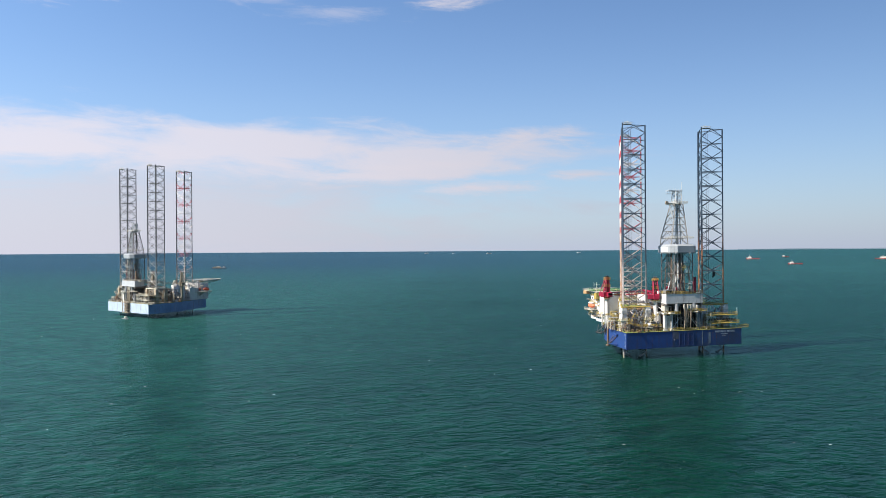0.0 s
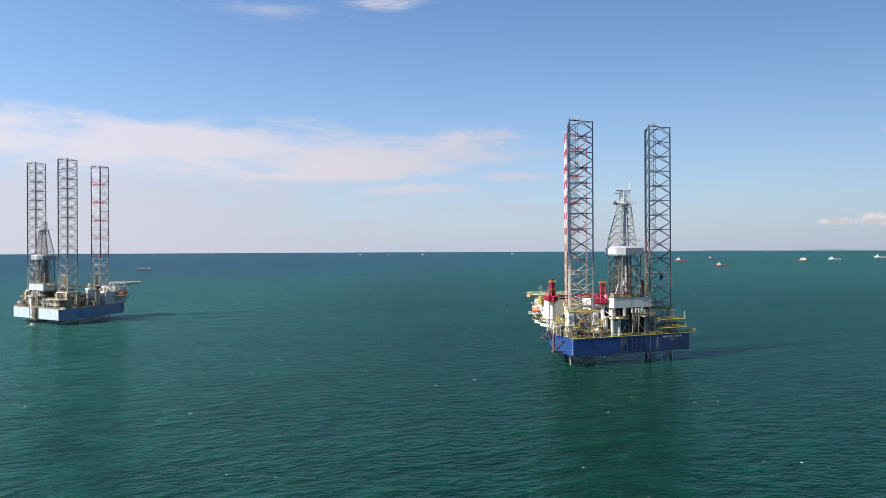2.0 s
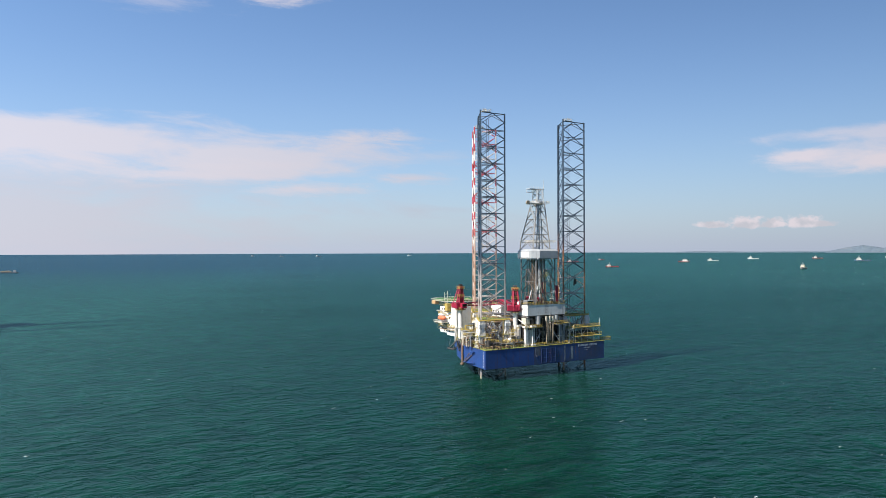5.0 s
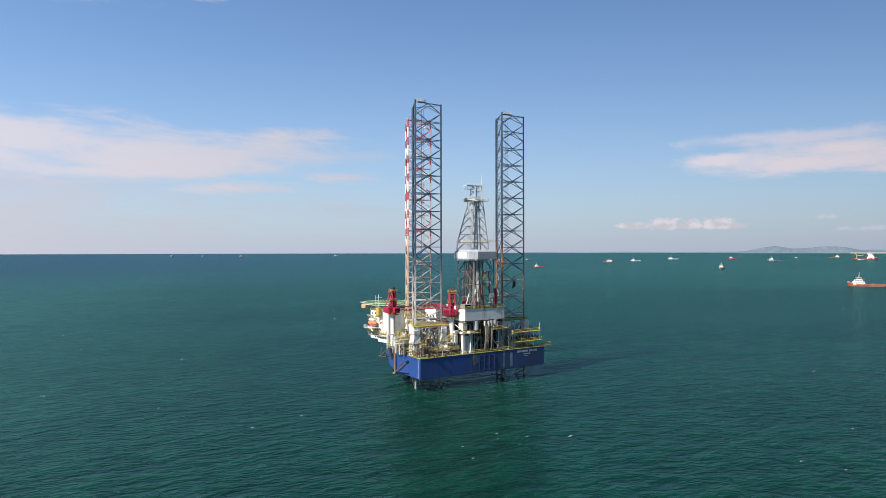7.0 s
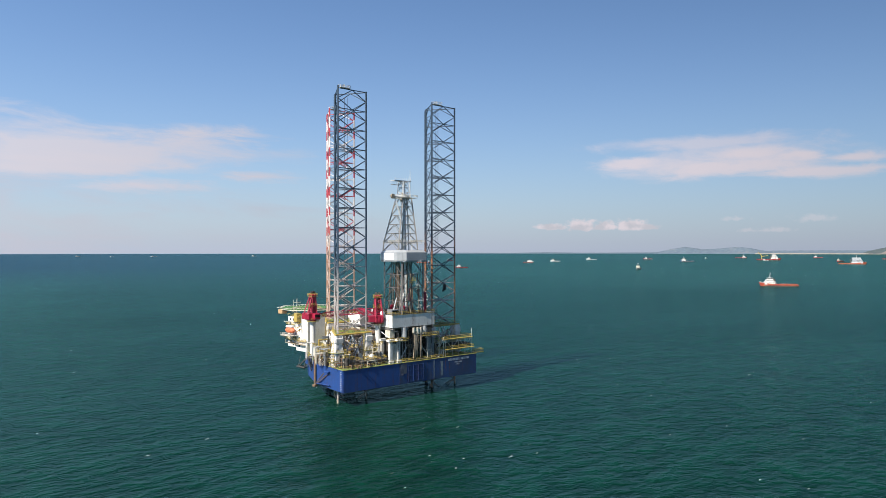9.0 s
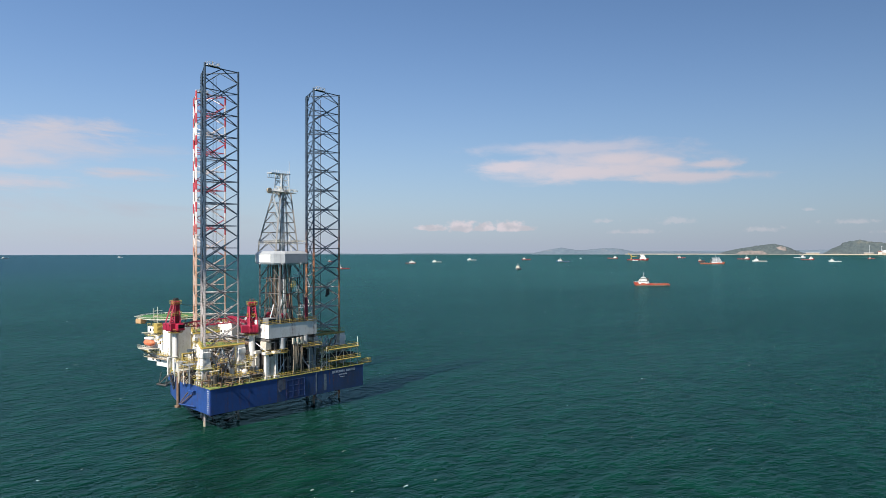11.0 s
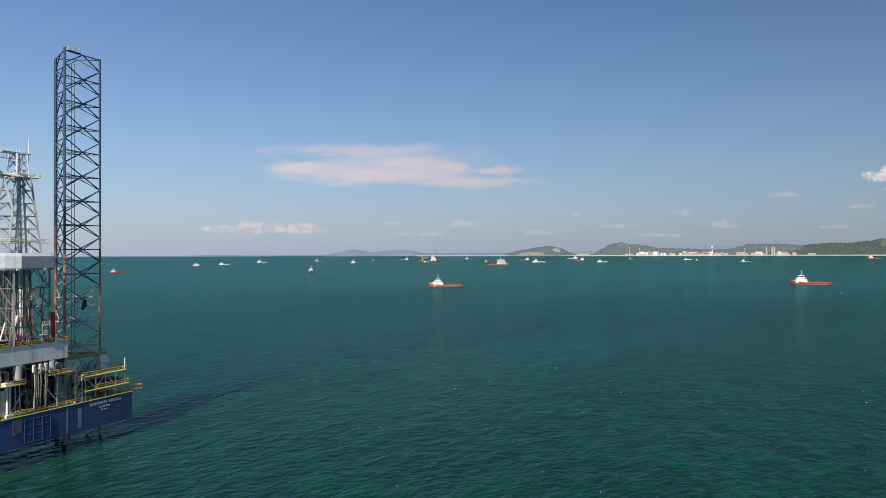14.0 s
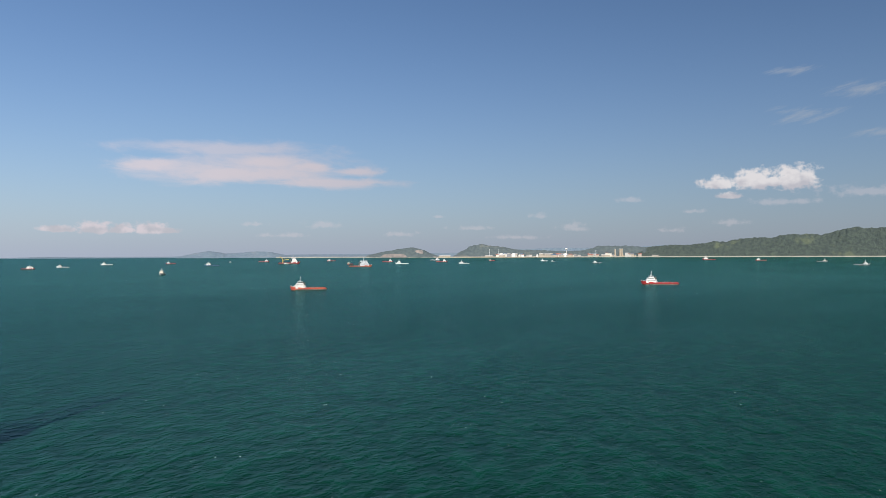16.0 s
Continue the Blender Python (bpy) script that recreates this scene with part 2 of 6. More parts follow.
M = {
    "blue": mat("blue_hull_paint", (0.020, 0.066, 0.245), 0.45, second=(0.015, 0.048, 0.175), spread=0.8, scale=0.1, streak=0.55, rust=0.2, bump=0.15),
    "stern_blue": mat("streaked_dark_blue_hull_paint", (0.020, 0.058, 0.185), 0.5, second=(0.024, 0.046, 0.105), spread=0.9, scale=0.2, streak=0.7, rust=0.5, smear=0.4),
    "pale_blue": mat("pale_blue_hull_paint", (0.17, 0.29, 0.50), 0.5, second=(0.11, 0.20, 0.38), spread=0.8, scale=0.12, streak=0.6, rust=0.6),
    "pale_stern": mat("sunlit_pale_blue_paint", (0.46, 0.55, 0.66), 0.55, second=(0.36, 0.44, 0.56), spread=0.8, scale=0.2, streak=0.5, rust=0.7),
    "navy": mat("navy_platform_paint", (0.012, 0.035, 0.14), 0.5, second=(0.010, 0.024, 0.08), spread=0.8, scale=0.5, rust=0.3),
    "edge": mat("olive_yellow_edge_paint", (0.30, 0.27, 0.07), 0.6, second=(0.20, 0.24, 0.07), spread=0.9, scale=0.3, rust=0.6),
    "wash": mat("chalky_run_off_stain", (0.20, 0.24, 0.27), 0.7, second=(0.08, 0.12, 0.17), spread=0.9, scale=0.8, streak=0.6),
    "white": mat("white_paint", (0.72, 0.71, 0.68), 0.5, second=(0.60, 0.57, 0.52), spread=0.7, scale=0.35, streak=0.45, rust=0.6),
    "cream": mat("cream_paint", (0.60, 0.57, 0.48), 0.55, second=(0.38, 0.34, 0.27), spread=0.7, scale=0.5, streak=0.4, rust=0.5),
    "grey": mat("grey_paint", (0.32, 0.34, 0.35), 0.5, second=(0.22, 0.23, 0.24), spread=0.7, scale=0.4, streak=0.4, rust=0.4),
    "lightgrey": mat("pale_grey_paint", (0.52, 0.54, 0.56), 0.45, second=(0.40, 0.42, 0.44), spread=0.7, scale=0.3, streak=0.35, rust=0.25),
    "clad": mat("dull_grey_cladding", (0.36, 0.38, 0.40), 0.45, second=(0.28, 0.30, 0.32), spread=0.7, scale=0.3, streak=0.35, rust=0.2),
    "steel": mat("weathered_steel", (0.21, 0.205, 0.20), 0.5, 0.3, second=(0.13, 0.11, 0.09), spread=0.8, scale=0.7, rust=0.6),
    "dark": mat("dark_steel", (0.045, 0.043, 0.042), 0.55, 0.2, second=(0.09, 0.075, 0.06), spread=0.8, scale=0.8, rust=0.4),
    "brown": mat("rusty_pipe_steel", (0.22, 0.14, 0.09), 0.7, 0.1, second=(0.10, 0.07, 0.05), spread=0.8, scale=0.9, rust=0.5),
    "tan": mat("tan_paint", (0.40, 0.33, 0.24), 0.6, second=(0.26, 0.21, 0.15), spread=0.7, scale=0.6, rust=0.5),
    "yellow": mat("yellow_safety_paint", (0.44, 0.32, 0.07), 0.5, second=(0.30, 0.23, 0.08), spread=0.6, scale=0.9, rust=0.35),
    "red": mat("dark_red_crane_paint", (0.34, 0.013, 0.045), 0.42, second=(0.22, 0.01, 0.03), spread=0.7, scale=0.5, streak=0.3),
    "green": mat("green_deck_paint", (0.15, 0.27, 0.06), 0.8, second=(0.24, 0.20, 0.08), spread=1.0, scale=0.35, rust=0.6),
    "heli": mat("green_helideck_paint", (0.045, 0.15, 0.035), 0.95, second=(0.06, 0.17, 0.05), spread=0.6, scale=0.3),
    "black": mat("black_rubber", (0.018, 0.018, 0.018), 0.7),
    "orange": mat("orange_lifeboat_paint", (0.62, 0.13, 0.05), 0.5, second=(0.66, 0.3, 0.16), spread=0.5, scale=0.6),
    "shipred": mat("red_ship_paint", (0.36, 0.022, 0.024), 0.45, second=(0.24, 0.02, 0.02), spread=0.7, scale=0.3, streak=0.3, rust=0.3),
    "shiporange": mat("orange_ship_paint", (0.42, 0.07, 0.035), 0.45, second=(0.40, 0.13, 0.06), spread=0.7, scale=0.3, streak=0.3, rust=0.3),
    "shipblue": mat("blue_ship_paint", (0.05, 0.11, 0.2), 0.45, spread=0.6, scale=0.3, streak=0.3, rust=0.3),
    "shipgrey": mat("grey_ship_paint", (0.2, 0.21, 0.22), 0.5, spread=0.6, scale=0.3, streak=0.4, rust=0.4),
    "wooddeck": mat("worn_wood_deck", (0.30, 0.17, 0.09), 0.75, second=(0.2, 0.12, 0.07), spread=0.7, scale=0.8),
    "glass": mat("dark_window_glass", (0.012, 0.016, 0.02), 0.08, coat=0.5),
    "bottom": mat("black_shade_bottom_paint", (0.012, 0.011, 0.012), 0.8, second=(0.022, 0.015, 0.012), spread=0.8, scale=0.4),
    "boot": mat("pale_fouled_waterline", (0.38, 0.25, 0.19), 0.7, second=(0.16, 0.09, 0.07), spread=0.9, scale=0.5),
    "shipworn": mat("weathered_orange_red_hull", (0.36, 0.028, 0.026), 0.5, second=(0.50, 0.20, 0.08), spread=0.7, scale=0.45, streak=0.3, rust=0.4),
    "portwhite": mat("white_port_wall", (0.60, 0.57, 0.55), 0.6, second=(0.5, 0.47, 0.44), spread=0.7, scale=0.06),
    "cabinet": mat("orange_brown_paint", (0.50, 0.32, 0.16), 0.6, second=(0.36, 0.2, 0.1), spread=0.7, scale=0.6, rust=0.4),
    "faded": mat("faded_white_lettering_paint", (0.36, 0.42, 0.50), 0.6, second=(0.1, 0.12, 0.18), spread=0.8, scale=1.2),
    "stain": mat("rubbed_grey_blue_paint", (0.09, 0.105, 0.14), 0.6, second=(0.04, 0.05, 0.09), spread=0.9, scale=0.8, streak=0.6, rust=0.5),
    "mark": mat("white_marking_paint", (0.8, 0.8, 0.78), 0.5, spread=0.4, scale=1.5),
    "leg": leg_paint("dark_blue_leg_paint", (0.024, 0.047, 0.078), (0.34, 0.31, 0.295), 42.0, 0.3),
    "rusty_leg": leg_paint("rusty_blue_leg_paint", (0.024, 0.047, 0.078), (0.34, 0.24, 0.19), 54.0, 1.0),
    "leg2": leg_paint("dark_grey_leg_paint", (0.07, 0.075, 0.08), (0.42, 0.39, 0.36), 40.0, 0.4),
    "bow_chord": leg_paint("striped_chord_paint", (0.5, 0.05, 0.05), (0.44, 0.30, 0.23), 58.0, 0.8, (7.9, (0.62, 0.57, 0.55), (0.38, 0.04, 0.055), 1.2)),
    "bow_brace": leg_paint("striped_brace_paint", (0.5, 0.05, 0.05), (0.42, 0.34, 0.30), 54.0, 0.6, (13.7, (0.6, 0.55, 0.54), (0.36, 0.04, 0.06), 3.0)),
    "bow_brace2": leg_paint("white_and_red_brace_paint", (0.5, 0.05, 0.05), (0.55, 0.50, 0.48), 38.0, 0.4, (13.7, (0.72, 0.68, 0.68), (0.42, 0.05, 0.07), 3.0)),
    "derrick": mat("galvanised_derrick_steel", (0.25, 0.245, 0.24), 0.45, 0.25, second=(0.26, 0.24, 0.22), spread=0.8, scale=0.4, rust=0.4),
    "derrick_low": mat("tarnished_derrick_steel", (0.14, 0.14, 0.15), 0.5, 0.25, second=(0.20, 0.16, 0.13), spread=0.8, scale=0.4, rust=0.5),
    "growth": mat("marine_growth_crust", (0.42, 0.36, 0.27), 0.9, second=(0.2, 0.18, 0.12), spread=0.9, scale=2.0),
    "quarry": mat("bare_quarry_rock", (0.22, 0.18, 0.165), 0.9, second=(0.09, 0.095, 0.095), spread=0.9, scale=0.05),
    "portgrey": mat("weathered_port_wall", (0.40, 0.385, 0.36), 0.7, second=(0.28, 0.265, 0.24), spread=0.8, scale=0.05),
    "porttan": mat("weathered_tan_wall", (0.34, 0.29, 0.23), 0.7, second=(0.22, 0.2, 0.17), spread=0.8, scale=0.05),
    "sand": mat("pale_shore_sand", (0.34, 0.30, 0.25), 0.9, second=(0.2, 0.18, 0.15), spread=0.8, scale=0.02),
    "roof": mat("red_roof_sheet", (0.30, 0.11, 0.08), 0.6, spread=0.6, scale=0.05),
}


def sea_material():
    ma = bpy.data.materials.new("sea_water")
    ma.use_nodes = True
    nt = ma.node_tree
    nt.nodes.remove(nt.nodes["Principled BSDF"])
    n = Nodes(nt)
    where = n.node("NewGeometry")
    x, y, z = n.split(where)

    def train(angle, length, stretch, seed, detail, rough=0.5, warp=0.2):
        """A train of waves whose crests run at angle degrees from +x; length: about half a wave."""
        c, s = math.cos(radians(angle)), math.sin(radians(angle))
        u = n.m("ADD", n.m("MULTIPLY", y, c / length), n.m("MULTIPLY", x, -s / length))
        v = n.m("ADD", n.m("MULTIPLY", x, c / length / stretch), n.m("MULTIPLY", y, s / length / stretch))
        return n.noise(n.xyz(u, v, seed), 1.0, detail, rough, warp)

    swell = train(24, 4.6, 2.1, 1.0, 2.0)
    cross = train(-14, 3.0, 1.9, 4.0, 2.0)
    chop = train(14, 1.5, 1.9, 8.0, 2.0)
    ripple = train(-4, 0.6, 1.8, 12.0, 2.0)
    group = train(18, 11.0, 2.4, 17.0, 3.0)
    gust = train(4, 170.0, 2.6, 2.0, 4.0, 0.6)
    # crests are narrower than troughs
    peaked = n.m("POWER", swell, 2.0)
    height = n.m("ADD", n.m("ADD", n.m("MULTIPLY", peaked, 1.25), n.m("ADD", n.m("MULTIPLY", cross, 0.75), n.m("MULTIPLY", group, 0.9))), n.m("ADD", n.m("MULTIPLY", chop, 0.55), n.m("MULTIPLY", ripple, 0.24)))
    b = nt.nodes.new("ShaderNodeBump")
    b.inputs["Strength"].default_value = 1.0
    b.inputs["Distance"].default_value = SEA_BUMP
    n.put(b.inputs["Height"], height)
    # sky reflection painted into colour: dark green to starboard, lighter westward and far off
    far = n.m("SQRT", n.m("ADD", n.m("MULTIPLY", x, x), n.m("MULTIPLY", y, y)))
    skylit = n.m("ADD", n.m("ADD", n.step(x, 70.0, -250.0), n.step(far, 170.0, 1900.0, 0.0, 0.75)), n.m("MULTIPLY", n.m("SUBTRACT", gust, 0.5), 0.9))
    tone = n.mix(n.m("MINIMUM", n.m("MAXIMUM", skylit, 0.0), 1.0), SEA_DARK, SEA_SKYLIT)
    # haze-like blue is painted over the far open west
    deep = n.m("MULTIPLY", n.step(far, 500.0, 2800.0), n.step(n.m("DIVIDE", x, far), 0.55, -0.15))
    tone = n.mix(deep, tone, SEA_HAZE)
    # crest light is painted: body colour lightened on crests, darkened in troughs
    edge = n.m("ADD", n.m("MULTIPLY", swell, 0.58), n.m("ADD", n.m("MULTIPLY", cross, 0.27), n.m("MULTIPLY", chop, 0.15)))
    crest_tone = n.m("MULTIPLY", n.step(edge, 0.40, 0.60, 0.80, 1.27), n.step(group, 0.37, 0.63, 0.88, 1.14))
    tone = n.mix(1.0, tone, n.xyz(crest_tone, crest_tone, crest_tone), "MULTIPLY")
    # small breaking crests
    fleck = train(20, 1.5, 3.0, 21.0, 3.0, 0.6)
    patch = train(10, 26.0, 1.3, 31.0, 3.0, 0.6)
    foam = n.m("MULTIPLY", n.step(fleck, 0.705, 0.735), n.step(patch, 0.53, 0.6))
    body = nt.nodes.new("ShaderNodeBsdfDiffuse")
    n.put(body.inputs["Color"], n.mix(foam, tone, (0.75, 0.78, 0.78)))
    gloss = nt.nodes.new("ShaderNodeBsdfGlossy")
    # blue tint stands in for the higher sky that wave slopes would mirror
    gloss.inputs["Color"].default_value = SEA_MIRROR
    n.put(gloss.inputs["Roughness"], n.m("ADD", n.m("MULTIPLY", gust, 0.08), SEA_ROUGH))
    fres = nt.nodes.new("ShaderNodeFresnel")
    fres.inputs["IOR"].default_value = 1.333
    for sock in (body.inputs["Normal"], gloss.inputs["Normal"], fres.inputs["Normal"]):
        nt.links.new(b.outputs[0], sock)
    both = nt.nodes.new("ShaderNodeMixShader")
    level = nt.nodes.new("ShaderNodeFresnel")
    level.inputs["IOR"].default_value = 1.333
    # far off the steep wave faces hide the flat ones and the mirror dulls again
    calm = n.m("MULTIPLY", n.step(level.outputs[0], 0.25, 0.75, 1.0, SEA_FAR[0]), n.step(level.outputs[0], 0.8, 0.97, 1.0, SEA_FAR[1]))
    n.put(both.inputs[0], n.m("MULTIPLY", n.m("MULTIPLY", fres.outputs[0], SEA_GLOSS), calm))
    nt.links.new(body.outputs[0], both.inputs[1])
    nt.links.new(gloss.outputs[0], both.inputs[2])
    nt.links.new(both.outputs[0], nt.nodes["Material Output"].inputs["Surface"])
    return ma


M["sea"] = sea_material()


def forest_material(name, a, b, c):
    ma = bpy.data.materials.new(name)
    ma.use_nodes = True
    n = Nodes(ma.node_tree)
    bsdf = ma.node_tree.nodes["Principled BSDF"]
    where = n.node("NewGeometry")
    big, crowns = n.noise(where, 0.006, 5.0, 0.6), n.noise(where, 0.06, 5.0, 0.65)
    tone = n.mix(n.step(crowns, 0.36, 0.66), a, b)
    tone = n.mix(n.m("MULTIPLY", n.step(big, 0.58, 0.68), 0.6), tone, c)
    n.put(bsdf.inputs["Base Color"], tone)
    bsdf.inputs["Roughness"].default_value = 0.9
    bp = ma.node_tree.nodes.new("ShaderNodeBump")
    bp.inputs["Distance"].default_value = 8.0
    n.put(bp.inputs["Height"], crowns)
    n.t.links.new(bp.outputs[0], bsdf.inputs["Normal"])
    return ma


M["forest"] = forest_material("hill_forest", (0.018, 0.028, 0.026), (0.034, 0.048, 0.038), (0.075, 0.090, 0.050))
# distance haze is mixed into both of the next forest colours
M["far_forest"] = forest_material("haze_tinted_far_forest", (0.075, 0.105, 0.14), (0.10, 0.135, 0.165), (0.15, 0.16, 0.175))
M["mid_forest"] = forest_material("haze_tinted_coast_forest", (0.040, 0.056, 0.062), (0.060, 0.078, 0.080), (0.12, 0.12, 0.10))


# ---- building helpers ----
def mesh_of(name, bm, material):
    me = bpy.data.meshes.new(name)
    bm.to_mesh(me)
    bm.free()
    me.materials.append(M[material])
    return me


def part(name, bm, material, parent, label="", at=None):
    """One mesh object under a thing or a part; bm may be a ready mesh to share."""
    ob = new(name, bm if isinstance(bm, bpy.types.Mesh) else mesh_of(name, bm, material))
    ob.parent = parent
    if at is not None:
        ob.matrix_basis = at
    if label:
        ob["label"] = label
    return ob


def pieces(name, bm, material, parent, label=""):
    """Each connected piece of bm becomes a part of its own."""
    left = set(bm.verts)
    while left:
        seed = left.pop()
        group, todo = [seed], [seed]
        while todo:
            v = todo.pop()
            for e in v.link_edges:
                o = e.other_vert(v)
                if o in left:
                    left.remove(o)
                    group.append(o)
                    todo.append(o)
        one = bmesh.new()
        to = {v: one.verts.new(v.co) for v in group}
        for f in {f for v in group for f in v.link_faces}:
            one.faces.new([to[v] for v in f.verts])
        part(name, one, material, parent, label)
    bm.free()


def thing(name, m, label, category, group="", kind=""):
    return tagged(placed(new(name), m), label, category, group, kind)


def placed(ob, m):
    ob.matrix_basis = m
    return ob


def box(bm, a, b, bevel=0.0):
    lo, hi = [min(p, q) for p, q in zip(a, b)], [max(p, q) for p, q in zip(a, b)]
    v = [bm.verts.new((x, y, z)) for z in (lo[2], hi[2]) for x, y in ((lo[0], lo[1]), (hi[0], lo[1]), (hi[0], hi[1]), (lo[0], hi[1]))]
    fs = [bm.faces.new([v[i] for i in f]) for f in ((3, 2, 1, 0), (4, 5, 6, 7), (0, 1, 5, 4), (1, 2, 6, 5), (2, 3, 7, 6), (3, 0, 4, 7))]
    if bevel:
        bmesh.ops.bevel(bm, geom=list({e for f in fs for e in f.edges}), offset=bevel, segments=1, affect="EDGES")
    return bm


def tube(bm, p, q, r, n=6, r2=None, caps=True):
    p, q = Vector(p), Vector(q)
    d = (q - p).normalized()
    s = d.cross(Vector((0, 0, 1)) if abs(d.z) < 0.9 else Vector((1, 0, 0))).normalized()
    t = d.cross(s)
    rings = []
    for c, rr in ((p, r), (q, r if r2 is None else r2)):
        rings.append([bm.verts.new(c + (s * math.cos(k * math.tau / n) + t * math.sin(k * math.tau / n)) * rr) for k in range(n)])
    for k in range(n):
        bm.faces.new((rings[0][k], rings[1][k], rings[1][(k + 1) % n], rings[0][(k + 1) % n]))
    if caps:
        bm.faces.new(rings[0])
        bm.faces.new(rings[1][::-1])
    return bm


def beam(bm, p, q, wide, high=None):
    """A square bar between two points."""
    return tube(bm, p, q, wide * 0.7071, 4)


def prism(bm, outline, z0, z1, grow=1.0):
    """An upright prism over an outline; the top may be scaled."""
    a = [bm.verts.new((x, y, z0)) for x, y in outline]
    b = [bm.verts.new((x * grow, y * grow, z1)) for x, y in outline]
    n = len(a)
    for i in range(n):
        bm.faces.new((a[i], a[(i + 1) % n], b[(i + 1) % n], b[i]))
    bm.faces.new(a[::-1])
    bm.faces.new(b)
    return bm


def rail(bm, points, high=1.1, step=2.0, r=0.045):
    for p, q in zip(points, points[1:]):
        p, q = Vector(p), Vector(q)
        n = max(1, round((q - p).length / step))
        for i in range(n + 1):
            c = p.lerp(q, i / n)
            tube(bm, c, c + Vector((0, 0, high)), r, 4, caps=False)
        for h in (high, high * 0.55):
            up = Vector((0, 0, h))
            tube(bm, p + up, q + up, r, 4, caps=False)
    return bm


def hose(bm, points, r, n=6):
    """One bent pipe through the points, with mitred corners."""
    pts = [Vector(p) for p in points]
    rings = []
    for i, p in enumerate(pts):
        before = (p - pts[i - 1]).normalized() if i else (pts[1] - p).normalized()
        after = (pts[i + 1] - p).normalized() if i + 1 < len(pts) else before
        d = before + after
        d = d.normalized() if d.length > 0.1 else after
        k = 1.0 / max(0.6, d.dot(after))
        s = d.cross(Vector((0.31, 0.94, 0.13))).normalized()
        t = d.cross(s)
        rings.append([bm.verts.new(p + (s * math.cos(q * math.tau / n) + t * math.sin(q * math.tau / n)) * r * k) for q in range(n)])
    for a, b in zip(rings, rings[1:]):
        for q in range(n):
            bm.faces.new((a[q], b[q], b[(q + 1) % n], a[(q + 1) % n]))
    bm.faces.new(rings[0])
    bm.faces.new(rings[-1][::-1])
    return bm


def B():
    return bmesh.new()


# ---- sea and coast ----
MID = (20.0, 80.0)


def sea_height(r):
    """The far sea lifts a little, so that its rim at the end of sight stands where the true horizon does."""
    return 34.6 * max(0.0, (r - 2600) / 2250) ** 1.6


def build_sea():
    rings = [0.0] + [20 * 1.09 ** k for k in range(64)]
    rings = [r for r in rings if r < 2500] + list(range(2600, 4881, 60))
    n = 240
    verts = [(MID[0], MID[1], 0.0)]
    for r in rings[1:]:
        verts += [(MID[0] + r * math.sin(k * math.tau / n), MID[1] + r * math.cos(k * math.tau / n), sea_height(r)) for k in range(n)]
    faces = [(0, 1 + (k + 1) % n, 1 + k) for k in range(n)]
    for i in range(len(rings) - 2):
        a, b = 1 + i * n, 1 + (i + 1) * n
        faces += [(a + k, a + (k + 1) % n, b + (k + 1) % n, b + k) for k in range(n)]
    me = bpy.data.meshes.new("water")
    me.from_pydata(verts, [], faces)
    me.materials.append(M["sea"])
    me.polygons.foreach_set("use_smooth", [True] * len(me.polygons))
    return tagged(new("water", me), "dark teal open sea with short wind waves", "sea", kind="structure")


build_sea()


# the coast is laid out by bearings from the later half of the flight
COAST = (34.0, 142.0)


def bearing(a, r, z=0.0):
    """A point of the coast; z is above the sea there."""
    x, y = COAST[0] + r * math.sin(radians(a)), COAST[1] + r * math.cos(radians(a))
    return (x, y, z + sea_height(math.hypot(x - MID[0], y - MID[1])))


def ridge(name, profile, r0, r1, material, label, seed, rough=1.0, step=0.05, rows=16):
    """A range of hills along the coast: profile gives bearing and height above the sea; it rises from r0 and falls behind r1."""
    az = np.arange(profile[0][0], profile[-1][0] + 1e-6, step)
    top = np.interp(az, [p[0] for p in profile], [p[1] for p in profile])
    verts, faces = [], []
    for j in range(rows):
        f = j / (rows - 1)
        shape = math.sin(min(1.0, f / 0.72) * math.pi / 2) ** 1.2 if f < 0.72 else 1.0 - 0.25 * (f - 0.72) / 0.28
        for a, h in zip(az, top):
            r = r0 + (r1 - r0) * f
            k = noise.noise((a * 0.9 + seed, f * 2.4, 0.3)) * 0.30 * (1.0 - f) + noise.noise((a * 4.0 + seed, f * 6.0, 1.3)) * 0.12 * (1.0 - 0.8 * f)
            # rounded crowns, about sixteen metres apart
            near = noise.voronoi((a * 5.2, r / 16.0, seed))[0][0]
            tree = (max(0.0, 1.0 - near * 1.3) * 6.0 + noise.noise((a * 30.0, r / 6.0, seed)) * 1.5 - 2.0) * rough
            z = -1.0 + max(0.0, h * shape * (1.0 + k) + (tree if j and h > 4 else 0.0))
            verts.append(bearing(a, r, z))
    n = len(az)
    for j in range(rows - 1):
        faces += [(j * n + i, j * n + i + 1, (j + 1) * n + i + 1, (j + 1) * n + i) for i in range(n - 1)]
    me = bpy.data.meshes.new(name)
    me.from_pydata(verts, [], faces)
    me.materials.append(M[material])
    return tagged(new(name, me), label, "coast", kind="structure")


def el_to_h(profile, r):
    """Heights above the sea at range r from degrees above eye level."""
    return [(a, max(0.0, 52.3 + r * math.tan(radians(e)) - sea_height(r))) for a, e in profile]


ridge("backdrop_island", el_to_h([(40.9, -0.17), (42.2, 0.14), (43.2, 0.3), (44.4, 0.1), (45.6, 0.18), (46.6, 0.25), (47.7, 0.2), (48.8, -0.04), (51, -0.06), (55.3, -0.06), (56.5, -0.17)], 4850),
      4760, 4900, "far_forest", "wooded island on the horizon with blue-grey haze painted in", 1.0, 0.5)
